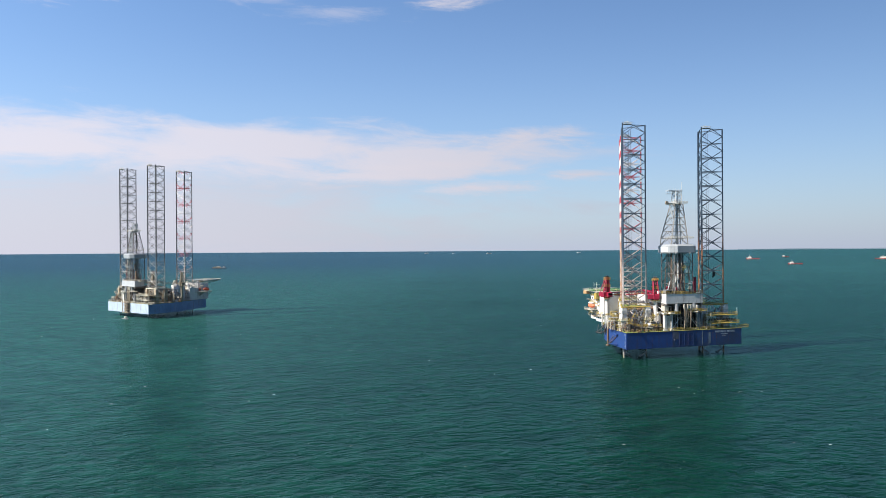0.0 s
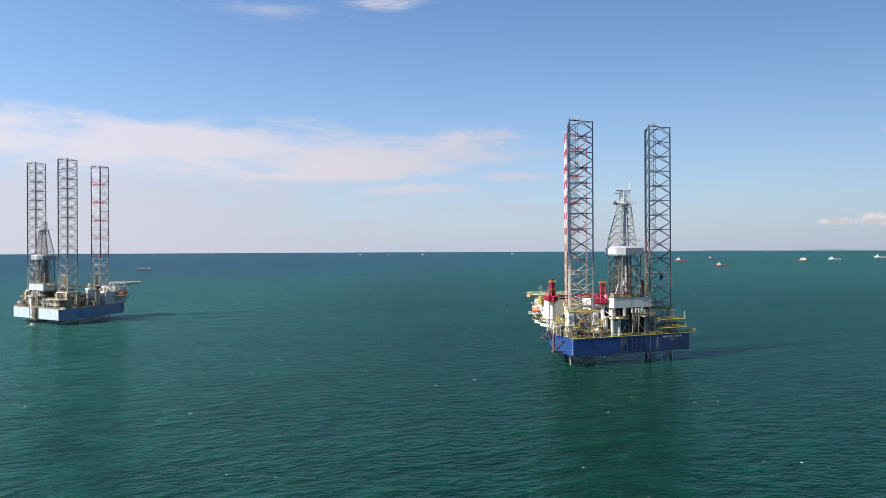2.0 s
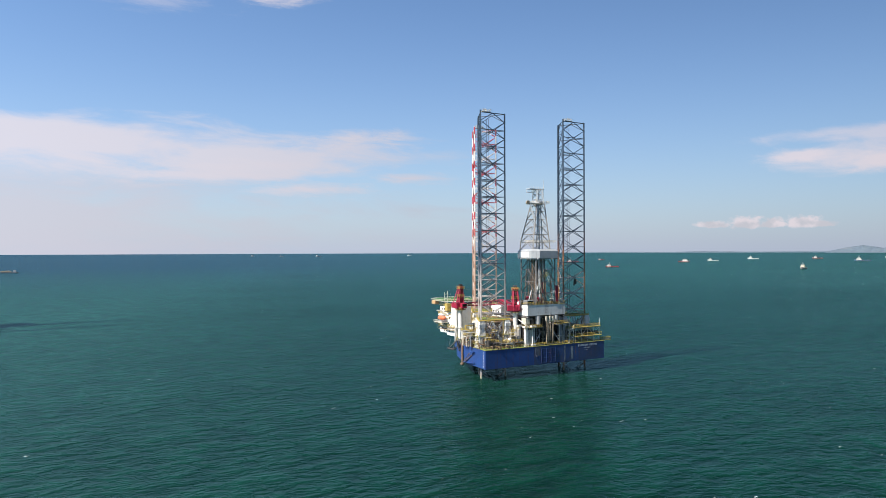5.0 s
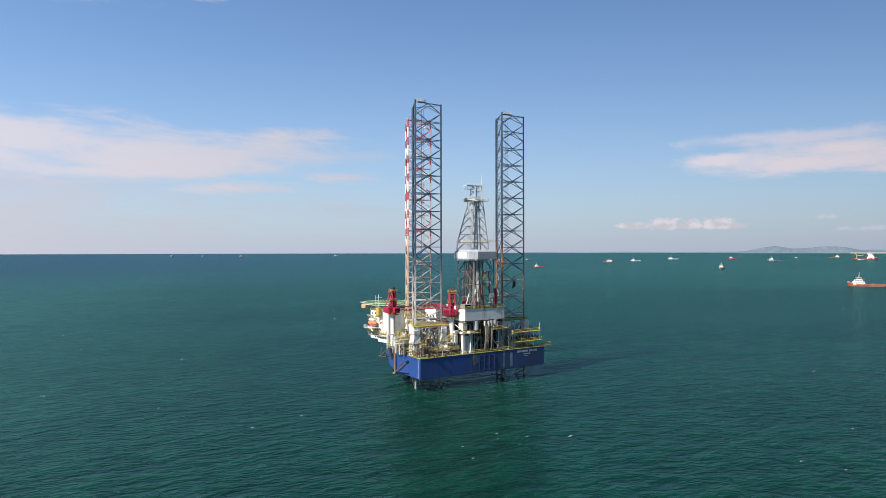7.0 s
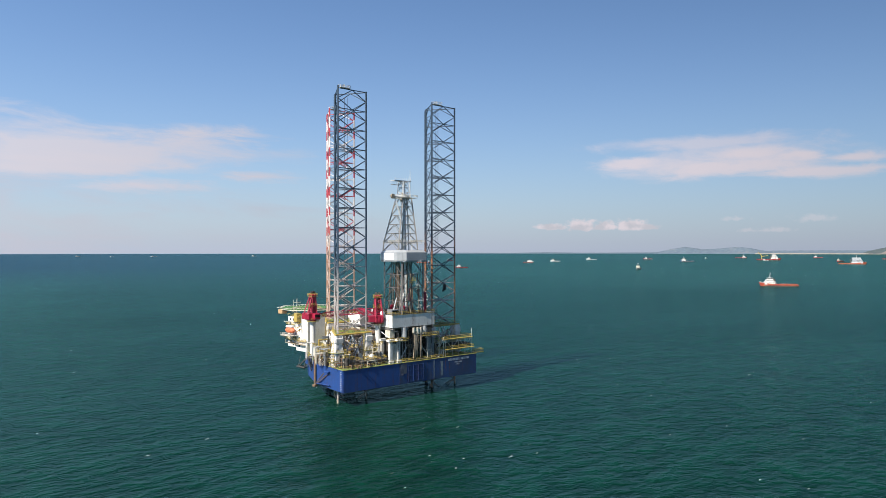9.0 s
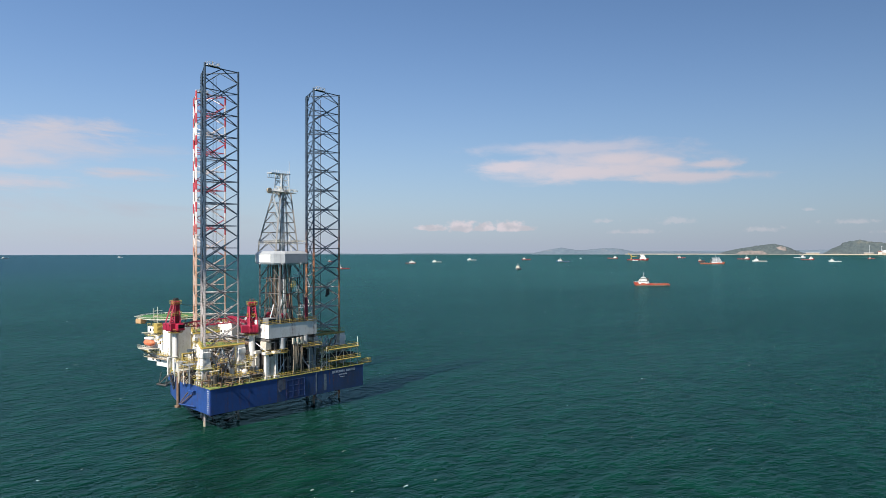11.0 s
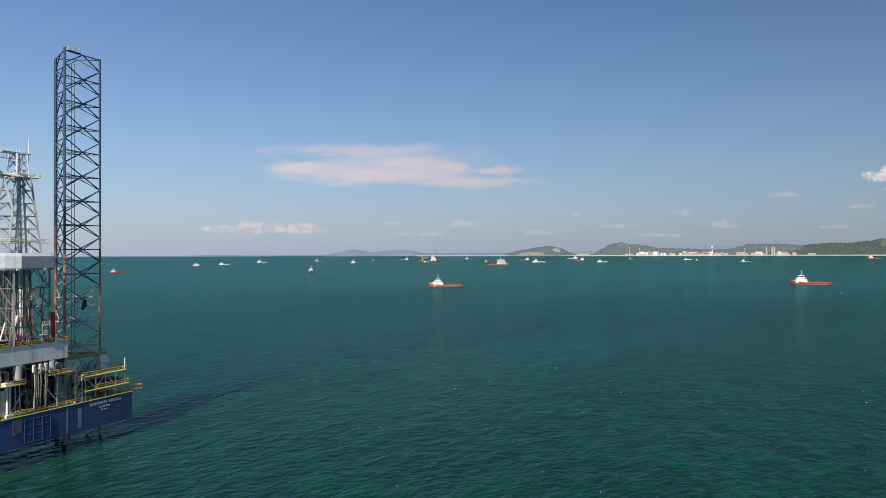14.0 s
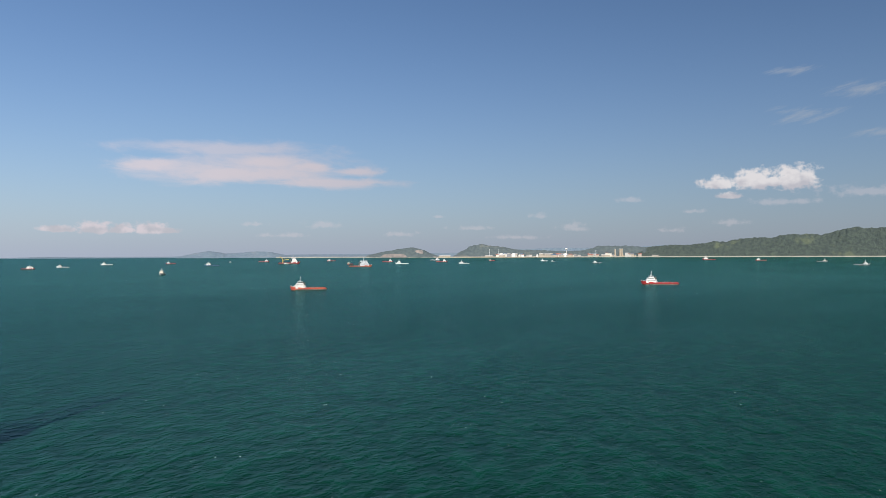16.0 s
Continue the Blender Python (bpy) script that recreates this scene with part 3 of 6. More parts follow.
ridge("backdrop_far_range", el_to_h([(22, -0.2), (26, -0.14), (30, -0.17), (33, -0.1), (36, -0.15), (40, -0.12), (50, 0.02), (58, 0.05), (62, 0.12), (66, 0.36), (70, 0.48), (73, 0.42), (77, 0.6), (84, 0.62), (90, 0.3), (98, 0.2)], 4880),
      4850, 4915, "far_forest", "distant hills beyond the coast, paled by painted haze", 8.0, 0.3)
ridge("backdrop_quarry_hill", el_to_h([(54.6, -0.17), (55.6, 0.12), (57.1, 0.38), (58.4, 0.53), (59.0, 0.42), (59.6, 0.12), (60.4, -0.17)], 4820),
      4740, 4860, "mid_forest", "wooded hill with bare quarry faces on the coast", 3.0, 0.7)
ridge("backdrop_headland", el_to_h([(61.4, -0.2), (61.9, 0.12), (62.8, 0.6), (63.7, 0.74), (65.0, 0.57), (66.3, 0.33), (68.4, 0.3), (70.2, 0.2), (71.5, 0.28), (72.6, 0.62), (74.4, 0.62), (75.6, 0.5), (78, 0.3), (80, 0.2)], 4820),
      4745, 4870, "mid_forest", "wooded coastal hills behind the port", 5.0, 0.8, rows=30)
ridge("backdrop_near_hill", el_to_h([(74.4, -0.2), (75.0, 0.3), (75.8, 0.42), (77.6, 0.62), (78.8, 0.6), (80.4, 0.8), (82.3, 0.96), (84.2, 1.15), (86.0, 1.29), (87.8, 1.34), (89.5, 1.64), (90.8, 1.74), (92.0, 1.68),
                                     (95, 1.9), (99, 1.6), (104, 1.2), (110, 0.5), (114, -0.1)], 4780),
      4728, 4885, "forest", "dark green forested hill above a pale beach", 7.0, 1.0, rows=40)


# bare rock where the hill is quarried
ridge("backdrop_quarry_floor", el_to_h([(55.7, -0.25), (56.1, -0.02), (56.6, 0.05), (57.2, 0.02), (57.6, 0.06), (58.0, -0.25)], 4740), 4733, 4742, "quarry", "pale pinkish quarry floor with bare rock", 11.0, 0.2)
ridge("backdrop_quarry_face", el_to_h([(58.35, -0.25), (58.5, 0.28), (58.8, 0.38), (59.1, 0.30), (59.3, -0.25)], 4790), 4760, 4800, "quarry", "bare pale quarry face on the wooded hill", 12.0, 0.2)


def build_shore():
    bm = B()
    az = np.arange(48.0, 114.0, 0.1)
    rows = []
    for a in az:
        k = noise.noise((a * 2.0, 0, 5)) * 8
        r0, r1 = 4690 + k + (40 if a < 60 else 0), 4735 + (40 if a < 60 else 0)
        rows.append([bm.verts.new(bearing(a, r0, -0.5)), bm.verts.new(bearing(a, (r0 + r1) / 2, 3.0)), bm.verts.new(bearing(a, r1, 5.0))])
    for p, q in zip(rows, rows[1:]):
        for i in range(2):
            bm.faces.new((p[i], q[i], q[i + 1], p[i + 1]))
    tagged(new("ground_shore", mesh_of("shore", bm, "sand")), "pale sand and rubble shoreline", "shore", kind="structure")


build_shore()


def coast_at(a, r, turn=0.0):
    p = bearing(a, r, 4.0)
    return pose(*p, 0, 0, -a + turn)


def storage_tank(a, r, rad, high):
    t = thing("storage_tank", coast_at(a, r), "white steel storage tank on the port's shore", "tank", "port tanks")
    bm = tube(B(), (0, 0, -3), (0, 0, high), rad, 20)
    part("shell", bm, "portwhite", t)
    part("roof", tube(B(), (0, 0, high), (0, 0, high + rad * 0.4), rad * 1.02, 20, rad * 0.3), "portwhite", t)


def port_shed(a, r, wide, deep, high, wall, roof_mat, name="port_shed", label="low pale port shed with a pitched roof"):
    t = thing(name, coast_at(a, r), label, "building", "port sheds")
    part("wall", box(B(), (-wide / 2, -deep / 2, -4), (wide / 2, deep / 2, high)), wall, t)
    bm = B()
    v = [bm.verts.new(p) for p in ((-wide / 2 - 1, -deep / 2 - 1, high), (wide / 2 + 1, -deep / 2 - 1, high), (wide / 2 + 1, deep / 2 + 1, high), (-wide / 2 - 1, deep / 2 + 1, high), (-wide / 2 - 1, 0, high + deep * 0.22), (wide / 2 + 1, 0, high + deep * 0.22))]
    for f in ((0, 1, 5, 4), (2, 3, 4, 5), (0, 4, 3), (1, 2, 5), (3, 2, 1, 0)):
        bm.faces.new([v[i] for i in f])
    part("roof", bm, roof_mat, t)


def chimney(a, r, high):
    t = thing("chimney", coast_at(a, r), "tall slim pale power station chimney on the coast", "chimney", "chimneys")
    part("shaft", tube(B(), (0, 0, -4), (0, 0, high), 5.2, 12, 4.4), "tan", t)
    part("cap", tube(B(), (0, 0, high), (0, 0, high + 3), 3.9, 12), "grey", t)
    part("platform", tube(B(), (0, 0, high * 0.6), (0, 0, high * 0.6 + 1.5), 5.2, 12), "grey", t)


for a, rad, high in ((65.15, 17, 15), (65.65, 16, 14), (66.1, 17, 15), (66.55, 9, 11), (67.9, 8, 10)):
    storage_tank(a, 4730, rad, high)
for a, wd, dp, hg, wl, rf in ((65.2, 38, 20, 7, "porttan", "portgrey"), (68.2, 26, 22, 15, "portgrey", "portgrey"), (68.7, 40, 26, 12, "portgrey", "portgrey"), (69.2, 36, 18, 9, "porttan", "shipblue"), (69.9, 60, 24, 8, "portgrey", "shipblue"),
                              (71.9, 34, 18, 9, "porttan", "roof"), (72.4, 22, 16, 8, "porttan", "roof"), (73.0, 48, 22, 7, "porttan", "portgrey"), (74.9, 30, 18, 11, "portgrey", "porttan"), (75.5, 22, 18, 12, "porttan", "roof"),
                              (60.8, 70, 16, 5, "portgrey", "portgrey"), (64.2, 46, 16, 5, "porttan", "portgrey"), (76.6, 36, 14, 5, "portgrey", "portgrey"), (70.4, 24, 20, 11, "porttan", "roof")):
    port_shed(a, 4722, wd, dp, hg * 1.15, "porttan" if wl == "portgrey" else wl, rf)


def domed_plant(a, r):
    t = thing("cement_dome", coast_at(a, r), "white domed store with red roofs beside it", "building")
    bm = B()
    bmesh.ops.create_icosphere(bm, subdivisions=3, radius=20, matrix=Matrix.Translation((0, 0, 0)) @ Matrix.Diagonal((1, 1, 1.05, 1)))
    part("dome", bm, "portwhite", t)
    part("side_hall", box(B(), (-58, -9, -4), (-24, 9, 20), 1.0), "roof", t, "red side hall")
    part("side_hall", box(B(), (24, -9, -4), (46, 9, 16), 1.0), "roof", t, "red side hall")
    part("tower", tube(B(), (8, 10, 0), (8, 10, 42), 2.0, 10, 1.4), "portwhite", t)
    bm = B()
    bmesh.ops.create_uvsphere(bm, u_segments=16, v_segments=10, radius=8.5, matrix=Matrix.Translation((8, 10, 47)) @ Matrix.Diagonal((1, 1, 0.7, 1)))
    part("water_tank", bm, "portwhite", t, "white bulb of a water tower")


domed_plant(70.0, 4728)
town = random.Random(17)
for i in range(60):
    a = town.uniform(64.8, 72.6) if i < 44 else town.uniform(73.0, 75.2)
    port_shed(a, town.uniform(4718, 4742), town.uniform(9, 26), town.uniform(8, 16), town.uniform(5, 20), town.choice(("porttan", "portwhite", "cream", "shipgrey", "portgrey", "porttan")), town.choice(("portgrey", "roof", "shipblue", "porttan", "grey")), "port_building", "small pale port building on the shore")
for a, h in ((73.72, 44), (74.08, 46), (74.22, 46)):
    chimney(a, 4735, h)
for a, h in ((64.25, 46), (64.95, 42), (72.3, 38)):
    t = thing("light_mast", coast_at(a, 4715), "slim pale light mast on the quay", "mast", "quay masts")
    part("pole", tube(B(), (0, 0, -4), (0, 0, h), 1.1, 8, 0.7), "lightgrey", t)
    part("lamp_head", box(B(), (-3, -1, h), (3, 1, h + 2), 0.3), "lightgrey", t)
# quay that runs out in front of the port
bm = B()
for a in np.arange(60.2, 70.5, 0.5):
    p, q = bearing(a, 4640), bearing(a + 0.5, 4640)
    beam(bm, (p[0], p[1], p[2] + 1.6), (q[0], q[1], q[2] + 1.6), 4.0)
    beam(bm, (p[0], p[1], p[2] - 3), (p[0], p[1], p[2] + 1), 2.0)
tagged(new("pier", mesh_of("pier", bm, "tan")), "long low concrete pier in front of the port", "pier", kind="structure")


# ---- jack-up rigs ----
RAIL, DECK, TRUSS = "yellow", "green", "lightgrey"
BAY, SIDE, CHORD_R = 6.85, 12.05, 0.32
CORNERS = ((-SIDE / 2, -SIDE * 0.2887), (SIDE / 2, -SIDE * 0.2887), (0.0, SIDE * 0.5774))


def brace_meshes(material):
    """X brace, half X brace and level brace of one leg face, which runs along +x from the origin, centred in height on z = 0."""
    h, s = BAY / 2, SIDE
    x = B()
    tube(x, (0, 0, -h), (s, 0, h), 0.16, 6)
    tube(x, (0, 0, h), (s, 0, -h), 0.16, 6)
    half = B()
    tube(half, (0, 0, -h), (s / 2, 0, 0), 0.16, 6)
    tube(half, (s, 0, -h), (s / 2, 0, 0), 0.16, 6)
    level = tube(B(), (0, 0, 0), (s, 0, 0), 0.15, 6)
    inner = tube(B(), (s / 2, 0, 0), (s / 4, s * 0.433, 0), 0.11, 5)
    return [mesh_of(k, b, material) for k, b in (("x_brace", x), ("half_brace", half), ("level_brace", level), ("inner_brace", inner))]


def chord_mesh(top, material):
    bm = tube(B(), (0, 0, -4), (0, 0, top), CHORD_R, 10)
    box(bm, (-0.42, -0.07, -4), (0.42, 0.07, top - 0.5))
    z = 13.0
    while z < top - 1:
        for sx in (-1, 1):
            box(bm, (sx * 0.41, -0.06, z), (sx * 0.5, 0.06, z + 0.45))
        z += 0.95
    return mesh_of("chord", bm, material)


BRACES = {}


def leg(rig, cx, cy, top, chord_mat, brace_mat, label):
    bm = B()
    # collar at the leg's head with a small work platform
    for (ax, ay), (bx, by) in ((CORNERS[0], CORNERS[1]), (CORNERS[1], CORNERS[2]), (CORNERS[2], CORNERS[0])):
        tube(bm, (ax, ay, top - 0.3), (bx, by, top - 0.3), 0.17, 6)
    body = part("leg", bm, chord_mat, rig, label, pose(cx, cy, 0))
    bm = box(B(), (-5.2, -3.9, top - 0.1), (-1.0, -2.6, top + 0.1))
    rail(bm, [(-5.2, -3.9, top + 0.1), (-1.0, -3.9, top + 0.1), (-1.0, -2.6, top + 0.1), (-5.2, -2.6, top + 0.1)], 0.9, 1.2, 0.05)
    tube(bm, (-3.2, -3.2, top), (-3.2, -3.2, top + 1.5), 0.08)
    part("head_platform", bm, "cream", body)
    chord = chord_mesh(top, chord_mat)
    for k, (x, y) in enumerate(CORNERS):
        part("chord", chord, None, body, "", pose(x, y, 0.5 if k == 0 else 0, 0, 0, (30, 150, 270)[k] + 60))
    if brace_mat not in BRACES:
        BRACES[brace_mat] = brace_meshes(brace_mat)
    xb, hb, lb, ib = BRACES[brace_mat]
    k = 0
    while top - k * BAY > -3:
        z = top - k * BAY - 0.3
        for i in range(3):
            x, y = CORNERS[i]
            m = pose(x, y, z, 0, 0, 120 * i)
            part("x_brace" if k else "half_brace", xb if k else hb, None, body, "", m)
            part("level_brace", lb, None, body, "", m)
            if 2 <= k <= 12:
                part("inner_brace", ib, None, body, "", m)
        k += 1
    for q in (-0.5, 0.6):
        part("leg_cable", tube(B(), (q, 0.3, 24.0), (q, 0.3, top - 2.2), 0.08, 5), "dark", body)
    for x, y in CORNERS:
        part("growth_band", tube(B(), (x, y, -3.5), (x, y, 1.6), CHORD_R + 0.1, 10, CHORD_R + 0.03), "growth", body, "pale shell crust at the waterline")
    return body


def jack_house(rig, cx, cy, paint):
    """Jacking towers at a leg's three chords, with the ring platform on top."""
    bm = B()
    ring = [(cx + x * 1.27, cy + y * 1.27) for x, y in CORNERS]
    inner = [(cx + x * 0.86, cy + y * 0.86) for x, y in CORNERS]
    for i in range(3):
        j = (i + 1) % 3
        v = [bm.verts.new((*p, z)) for z in (23.3, 23.9) for p in (ring[i], ring[j], inner[j], inner[i])]
        for f in ((3, 2, 1, 0), (4, 5, 6, 7), (0, 1, 5, 4), (1, 2, 6, 5), (2, 3, 7, 6), (3, 0, 4, 7)):
            bm.faces.new([v[q] for q in f])
    ringp = part("jacking_frame", bm, DECK, rig, "green-topped ring platform round the leg")
    r = B()
    rail(r, [(*p, 23.9) for p in ring + ring[:1]], 1.1, 1.8)
    for i in range(3):
        j = (i + 1) % 3
        beam(r, (*ring[i], 23.5), (*ring[j], 23.5), 0.5)
    part("railing", r, RAIL, ringp)
    # pale raking tubes between the towers
    for i in range(3):
        a, b = (Vector((cx + CORNERS[k % 3][0] * 1.06, cy + CORNERS[k % 3][1] * 1.06, 0)) for k in (i, i + 1))
        for f0, z0, f1, z1 in ((0.14, 13.0, 0.5, 22.8), (0.5, 22.8, 0.86, 13.0), (0.14, 22.6, 0.5, 13.2), (0.5, 13.2, 0.86, 22.6), (0.1, 18.0, 0.9, 18.0)):
            p, q = a.lerp(b, f0), a.lerp(b, f1)
            part("tower_truss", tube(B(), (p.x, p.y, z0), (q.x, q.y, z1), 0.19 if z0 != z1 else 0.13, 8), TRUSS, ringp)
    for x, y in CORNERS:
        d = 1.06
        px, py = cx + x * d, cy + y * d
        bm = box(B(), (px - 1.6, py - 1.6, 12.6), (px + 1.6, py + 1.6, 17.4), 0.12)
        lo = [bm.verts.new((px + a * 1.6, py + b * 1.6, 17.4)) for a, b in ((-1, -1), (1, -1), (1, 1), (-1, 1))]
        hi = [bm.verts.new((px + a * 1.15, py + b * 1.15, 20.6)) for a, b in ((-1, -1), (1, -1), (1, 1), (-1, 1))]
        for q in range(4):
            bm.faces.new((lo[q], lo[(q + 1) % 4], hi[(q + 1) % 4], hi[q]))
        box(bm, (px - 1.45, py - 1.45, 20.6), (px + 1.45, py + 1.45, 22.4), 0.18)
        box(bm, (px - 1.15, py - 1.15, 22.4), (px + 1.15, py + 1.15, 23.3))
        for s in (-1, 1):
            box(bm, (px + s * 1.5, py - 0.9, 13.2), (px + s * 1.95, py + 0.9, 15.0), 0.08)
            box(bm, (px - 0.9, py + s * 1.5, 15.2), (px + 0.9, py + s * 1.9, 16.9), 0.08)
        tower = part("jack_tower", bm, paint, rig)
        for z in (14.2, 17.4):
            r = B()
            part("gallery_floor", box(B(), (px - 2.3, py - 2.3, z - 0.12), (px + 2.3, py + 2.3, z)), "edge", tower)
            rail(r, [(px - 2.3, py - 2.3, z), (px + 2.3, py - 2.3, z), (px + 2.3, py + 2.3, z), (px - 2.3, py + 2.3, z), (px - 2.3, py - 2.3, z)], 1.1, 1.5)
            part("gallery_railing", r, RAIL, tower)
        r = B()
        for s in (0, 0.5):
            tube(r, (px - 2.5, py - 1.6 + s, 12.6), (px - 2.5, py - 1.6 + s, 23.5), 0.06, 4)
        for q in range(26):
            tube(r, (px - 2.5, py - 1.6, 12.8 + q * 0.4), (px - 2.5, py - 1.1, 12.8 + q * 0.4), 0.04, 4)
        part("ladder", r, RAIL, tower)
        for z in (15.3, 16.4):
            for s in (-0.7, 0.7):
                part("jack_motor", MOTOR, None, tower, "", pose(px + s, py - 1.5, z, 90, 0, 0))
                part("jack_motor", MOTOR, None, tower, "", pose(px - 1.5, py + s, z, 0, -90, 0))


MOTOR = mesh_of("jack_motor", tube(tube(B(), (0, 0, 0), (0, 0, 0.6), 0.32, 8), (0, 0, 0.6), (0, 0, 0.75), 0.22, 8), "cream")


HULL = [(-31.5, 0), (31.5, 0), (27.5, 22.5), (19.5, 40), (6.5, 61), (4.5, 66), (-4.5, 66), (-6.5, 61), (-19.5, 40), (-27.5, 22.5)]


def hull(rig, paint, deck, z0, z1):
    bm = prism(B(), HULL, z0, z1)
    bmesh.ops.bevel(bm, geom=[e for e in bm.edges if abs(e.verts[0].co.z - e.verts[1].co.z) > 3], offset=0.25, segments=2, affect="EDGES")
    body = part("hull", bm, paint, rig)
    # black sheet added below the hull to deepen the shade and its reflection
    part("bottom_shade_sheet", prism(B(), [(x * 0.998, y * 0.998 + 0.06) for x, y in HULL], z0 - 0.06, z0 - 0.004), "bottom", body, "black bottom sheet deepening the shade under the hull")
    dk = prism(B(), [(x * 0.992, y * 0.992 + 0.25) for x, y in HULL], z1, z1 + 0.06)
    part("deck", dk, deck, body)
    r = B()
    pts = [(x * 0.99, y * 0.99 + 0.2, z1) for x, y in HULL]
    rail(r, pts + pts[:1], 1.1, 1.6)
    part("deck_railing", r, RAIL, body)
    k = B()
    for (ax, ay), (bx, by) in zip(HULL, HULL[1:] + HULL[:1]):
        beam(k, (ax, ay, z1 - 0.08), (bx, by, z1 - 0.08), 0.2)
    part("deck_edge", k, "edge", body)
    return body


def hull_details(body, z0, z1):
    # darker blue sheet over the stern from x = -7.2 to starboard
    part("stern_plating", box(B(), (-7.2, -0.016, z0 + 0.05), (31.2, -0.004, z1 - 0.1)), "stern_blue", body, "darker blue stern plating with streaks and rust")
    # folded work platform on the stern
    f = part("stern_platform", box(B(), (-3.4, -0.16, 5.7), (4.0, -0.02, 11.3)), "navy", body, "folded navy work platform on the stern")
    for x in (-3.4, -0.9, 1.6, 4.0):
        part("upright", beam(B(), (x, -0.15, 5.7), (x, -0.15, 11.3), 0.14), "navy", f)
    for z in (5.7, 7.6, 9.5, 11.3):
        part("crossbar", beam(B(), (-3.4, -0.15, z), (4.0, -0.15, z), 0.1), "stern_blue", f)
    d = box(B(), (-6.6, -0.10, 8.6), (-3.9, -0.02, 11.9))
    box(d, (-6.3, -0.3, 8.2), (-5.6, -0.05, 8.7))
    part("stern_patch", d, "stain", body, "rubbed grey patch")
    w_ = box(B(), (12.6, -0.06, 5.9), (13.7, -0.02, 11.2))
    box(w_, (9.0, -0.06, 5.4), (9.4, -0.02, 12.3))
    pieces("drip_mark", w_, "wash", body, "grey wear plates")
    # the name on the stern, as plain bars, with the smaller port name under it
    x = 16.4
    for i, wd in enumerate((0.8, 0.62, 0.62, 0.62, 0.62, 0.85, 0.62, 0.5, 0, 0.62, 0.62, 0.5, 0.5, 0.5, 0.62, 0.62)):
        if wd:
            part("name_bar", box(B(), (x, -0.07, 10.9), (x + wd * 0.8, -0.02, 11.75)), "faded", body)
        x += (wd or 0.5) + 0.08
    for i in range(7):
        part("port_bar", box(B(), (19.6 + i * 0.55, -0.07, 9.95), (19.95 + i * 0.55, -0.02, 10.4)), "faded", body)
    for i in range(5):
        part("port_bar", box(B(), (20.2 + i * 0.45, -0.07, 9.2), (20.45 + i * 0.45, -0.02, 9.5)), "faded", body)
    # draught marks by the port aft corner
    a, b = Vector((-31.5, 0, 0)), Vector((-27.5, 22.5, 0))
    out = Vector((-0.985, -0.175, 0)) * 0.05
    for i in range(11):
        c = a.lerp(b, 0.05) + out
        c2 = a.lerp(b, 0.072) + out
        z = 5.6 + i * 0.62
        part("draught_mark", beam(B(), (c.x, c.y, z), (c2.x, c2.y, z), 0.15), "mark", body)
    # riser pipe with braces at the port shoulder
    p = B()
    tube(p, (-28.2, 21.8, 4.2), (-28.2, 21.8, 13.6), 0.42, 10)
    tube(p, (-28.2, 21.8, 4.4), (-29.6, 12.5, 9.2), 0.16)
    tube(p, (-28.3, 21.2, 5.0), (-29.8, 14.0, 9.8), 0.16)
    box(p, (-28.9, 21.0, 4.0), (-27.6, 22.6, 4.7), 0.1)
    part("riser_pipe", p, "brown", body, "rusty red riser pipe with struts")
    g = tube(B(), (-28.6, 20.5, 5.4), (-30.3, 9.5, 6.2), 0.2)
    tube(g, (-30.2, 10.5, 10.7), (-29.9, 13.0, 10.7), 0.14)
    box(g, (-30.8, 9.8, 10.4), (-29.9, 12.6, 10.9), 0.1)
    part("fender_bar", g, "blue", body)
    h = B()
    for j in range(3):
        pts = []
        for i in range(13):
            u = i / 12 * math.pi
            pts.append((-26.5 + j * 1.2 + 1.4 * (i / 12) * 0.4 - 0.5, 25.0 + j * 2.4 + i * 0.25, 12.8 - math.sin(u) * (3.8 - j * 0.5)))
        hose(h, pts, 0.17)
    pieces("loading_hose", h, "black", body, "black loading hoses hung over the side")
    lb = B()
    for y in (39.0, 43.0):
        beam(lb, (-17.5 + (43 - y) * 0.3, y, 11.6), (-22.0, y, 8.0), 0.3)
        beam(lb, (-22.0, y, 8.0), (-16.5, y, 8.4), 0.24)
        beam(lb, (-22.0, y, 8.0), (-21.0, y, 12.0), 0.16)
    beam(lb, (-22.0, 38.4, 8.0), (-22.0, 44.0, 8.0), 0.5)
    part("side_bracket", lb, "dark", body, "dark steel bracket over the water")


def stern_stair(body, z0, z1):
    """Stern sheet with sunlight painted in, and the caged stair that hangs over it."""
    part("stern_plating", box(B(), (-31.2, -0.03, z0 + 0.05), (31.2, -0.01, z1 - 0.1)), "pale_stern", body, "pale blue stern plating with sunlight put into its colour")
    for x in (-3.6, 3.6):
        for y in (-0.3, -2.4):
            part("stair_post", beam(B(), (x, y, 4.6), (x, y, 15.2), 0.4), "tan", body)
    for i, z in enumerate((5.0, 7.6, 10.2, 12.8)):
        part("stair_landing", box(B(), (-3.6, -2.5, z - 0.15), (3.6, -0.2, z)), "tan", body)
        part("stair_rail", rail(B(), [(-3.6, -2.5, z), (3.6, -2.5, z)], 1.1, 1.2, 0.07), "tan", body)
        s = 1 if i % 2 else -1
        part("stair_flight", beam(B(), (-3.0 * s, -1.6, z), (3.0 * s, -1.6, z + 2.6), 0.3), "tan", body)
    # dark panels paint the shade of an open bay on the flat stern
    for x in (-2.2, 0.0, 2.2):
        part("bay_shade_panel", box(B(), (x - 0.9, -0.2, 5.0), (x + 0.9, -0.04, 12.0)), "dark", body, "dark panel painted as a shaded open bay in the stern")


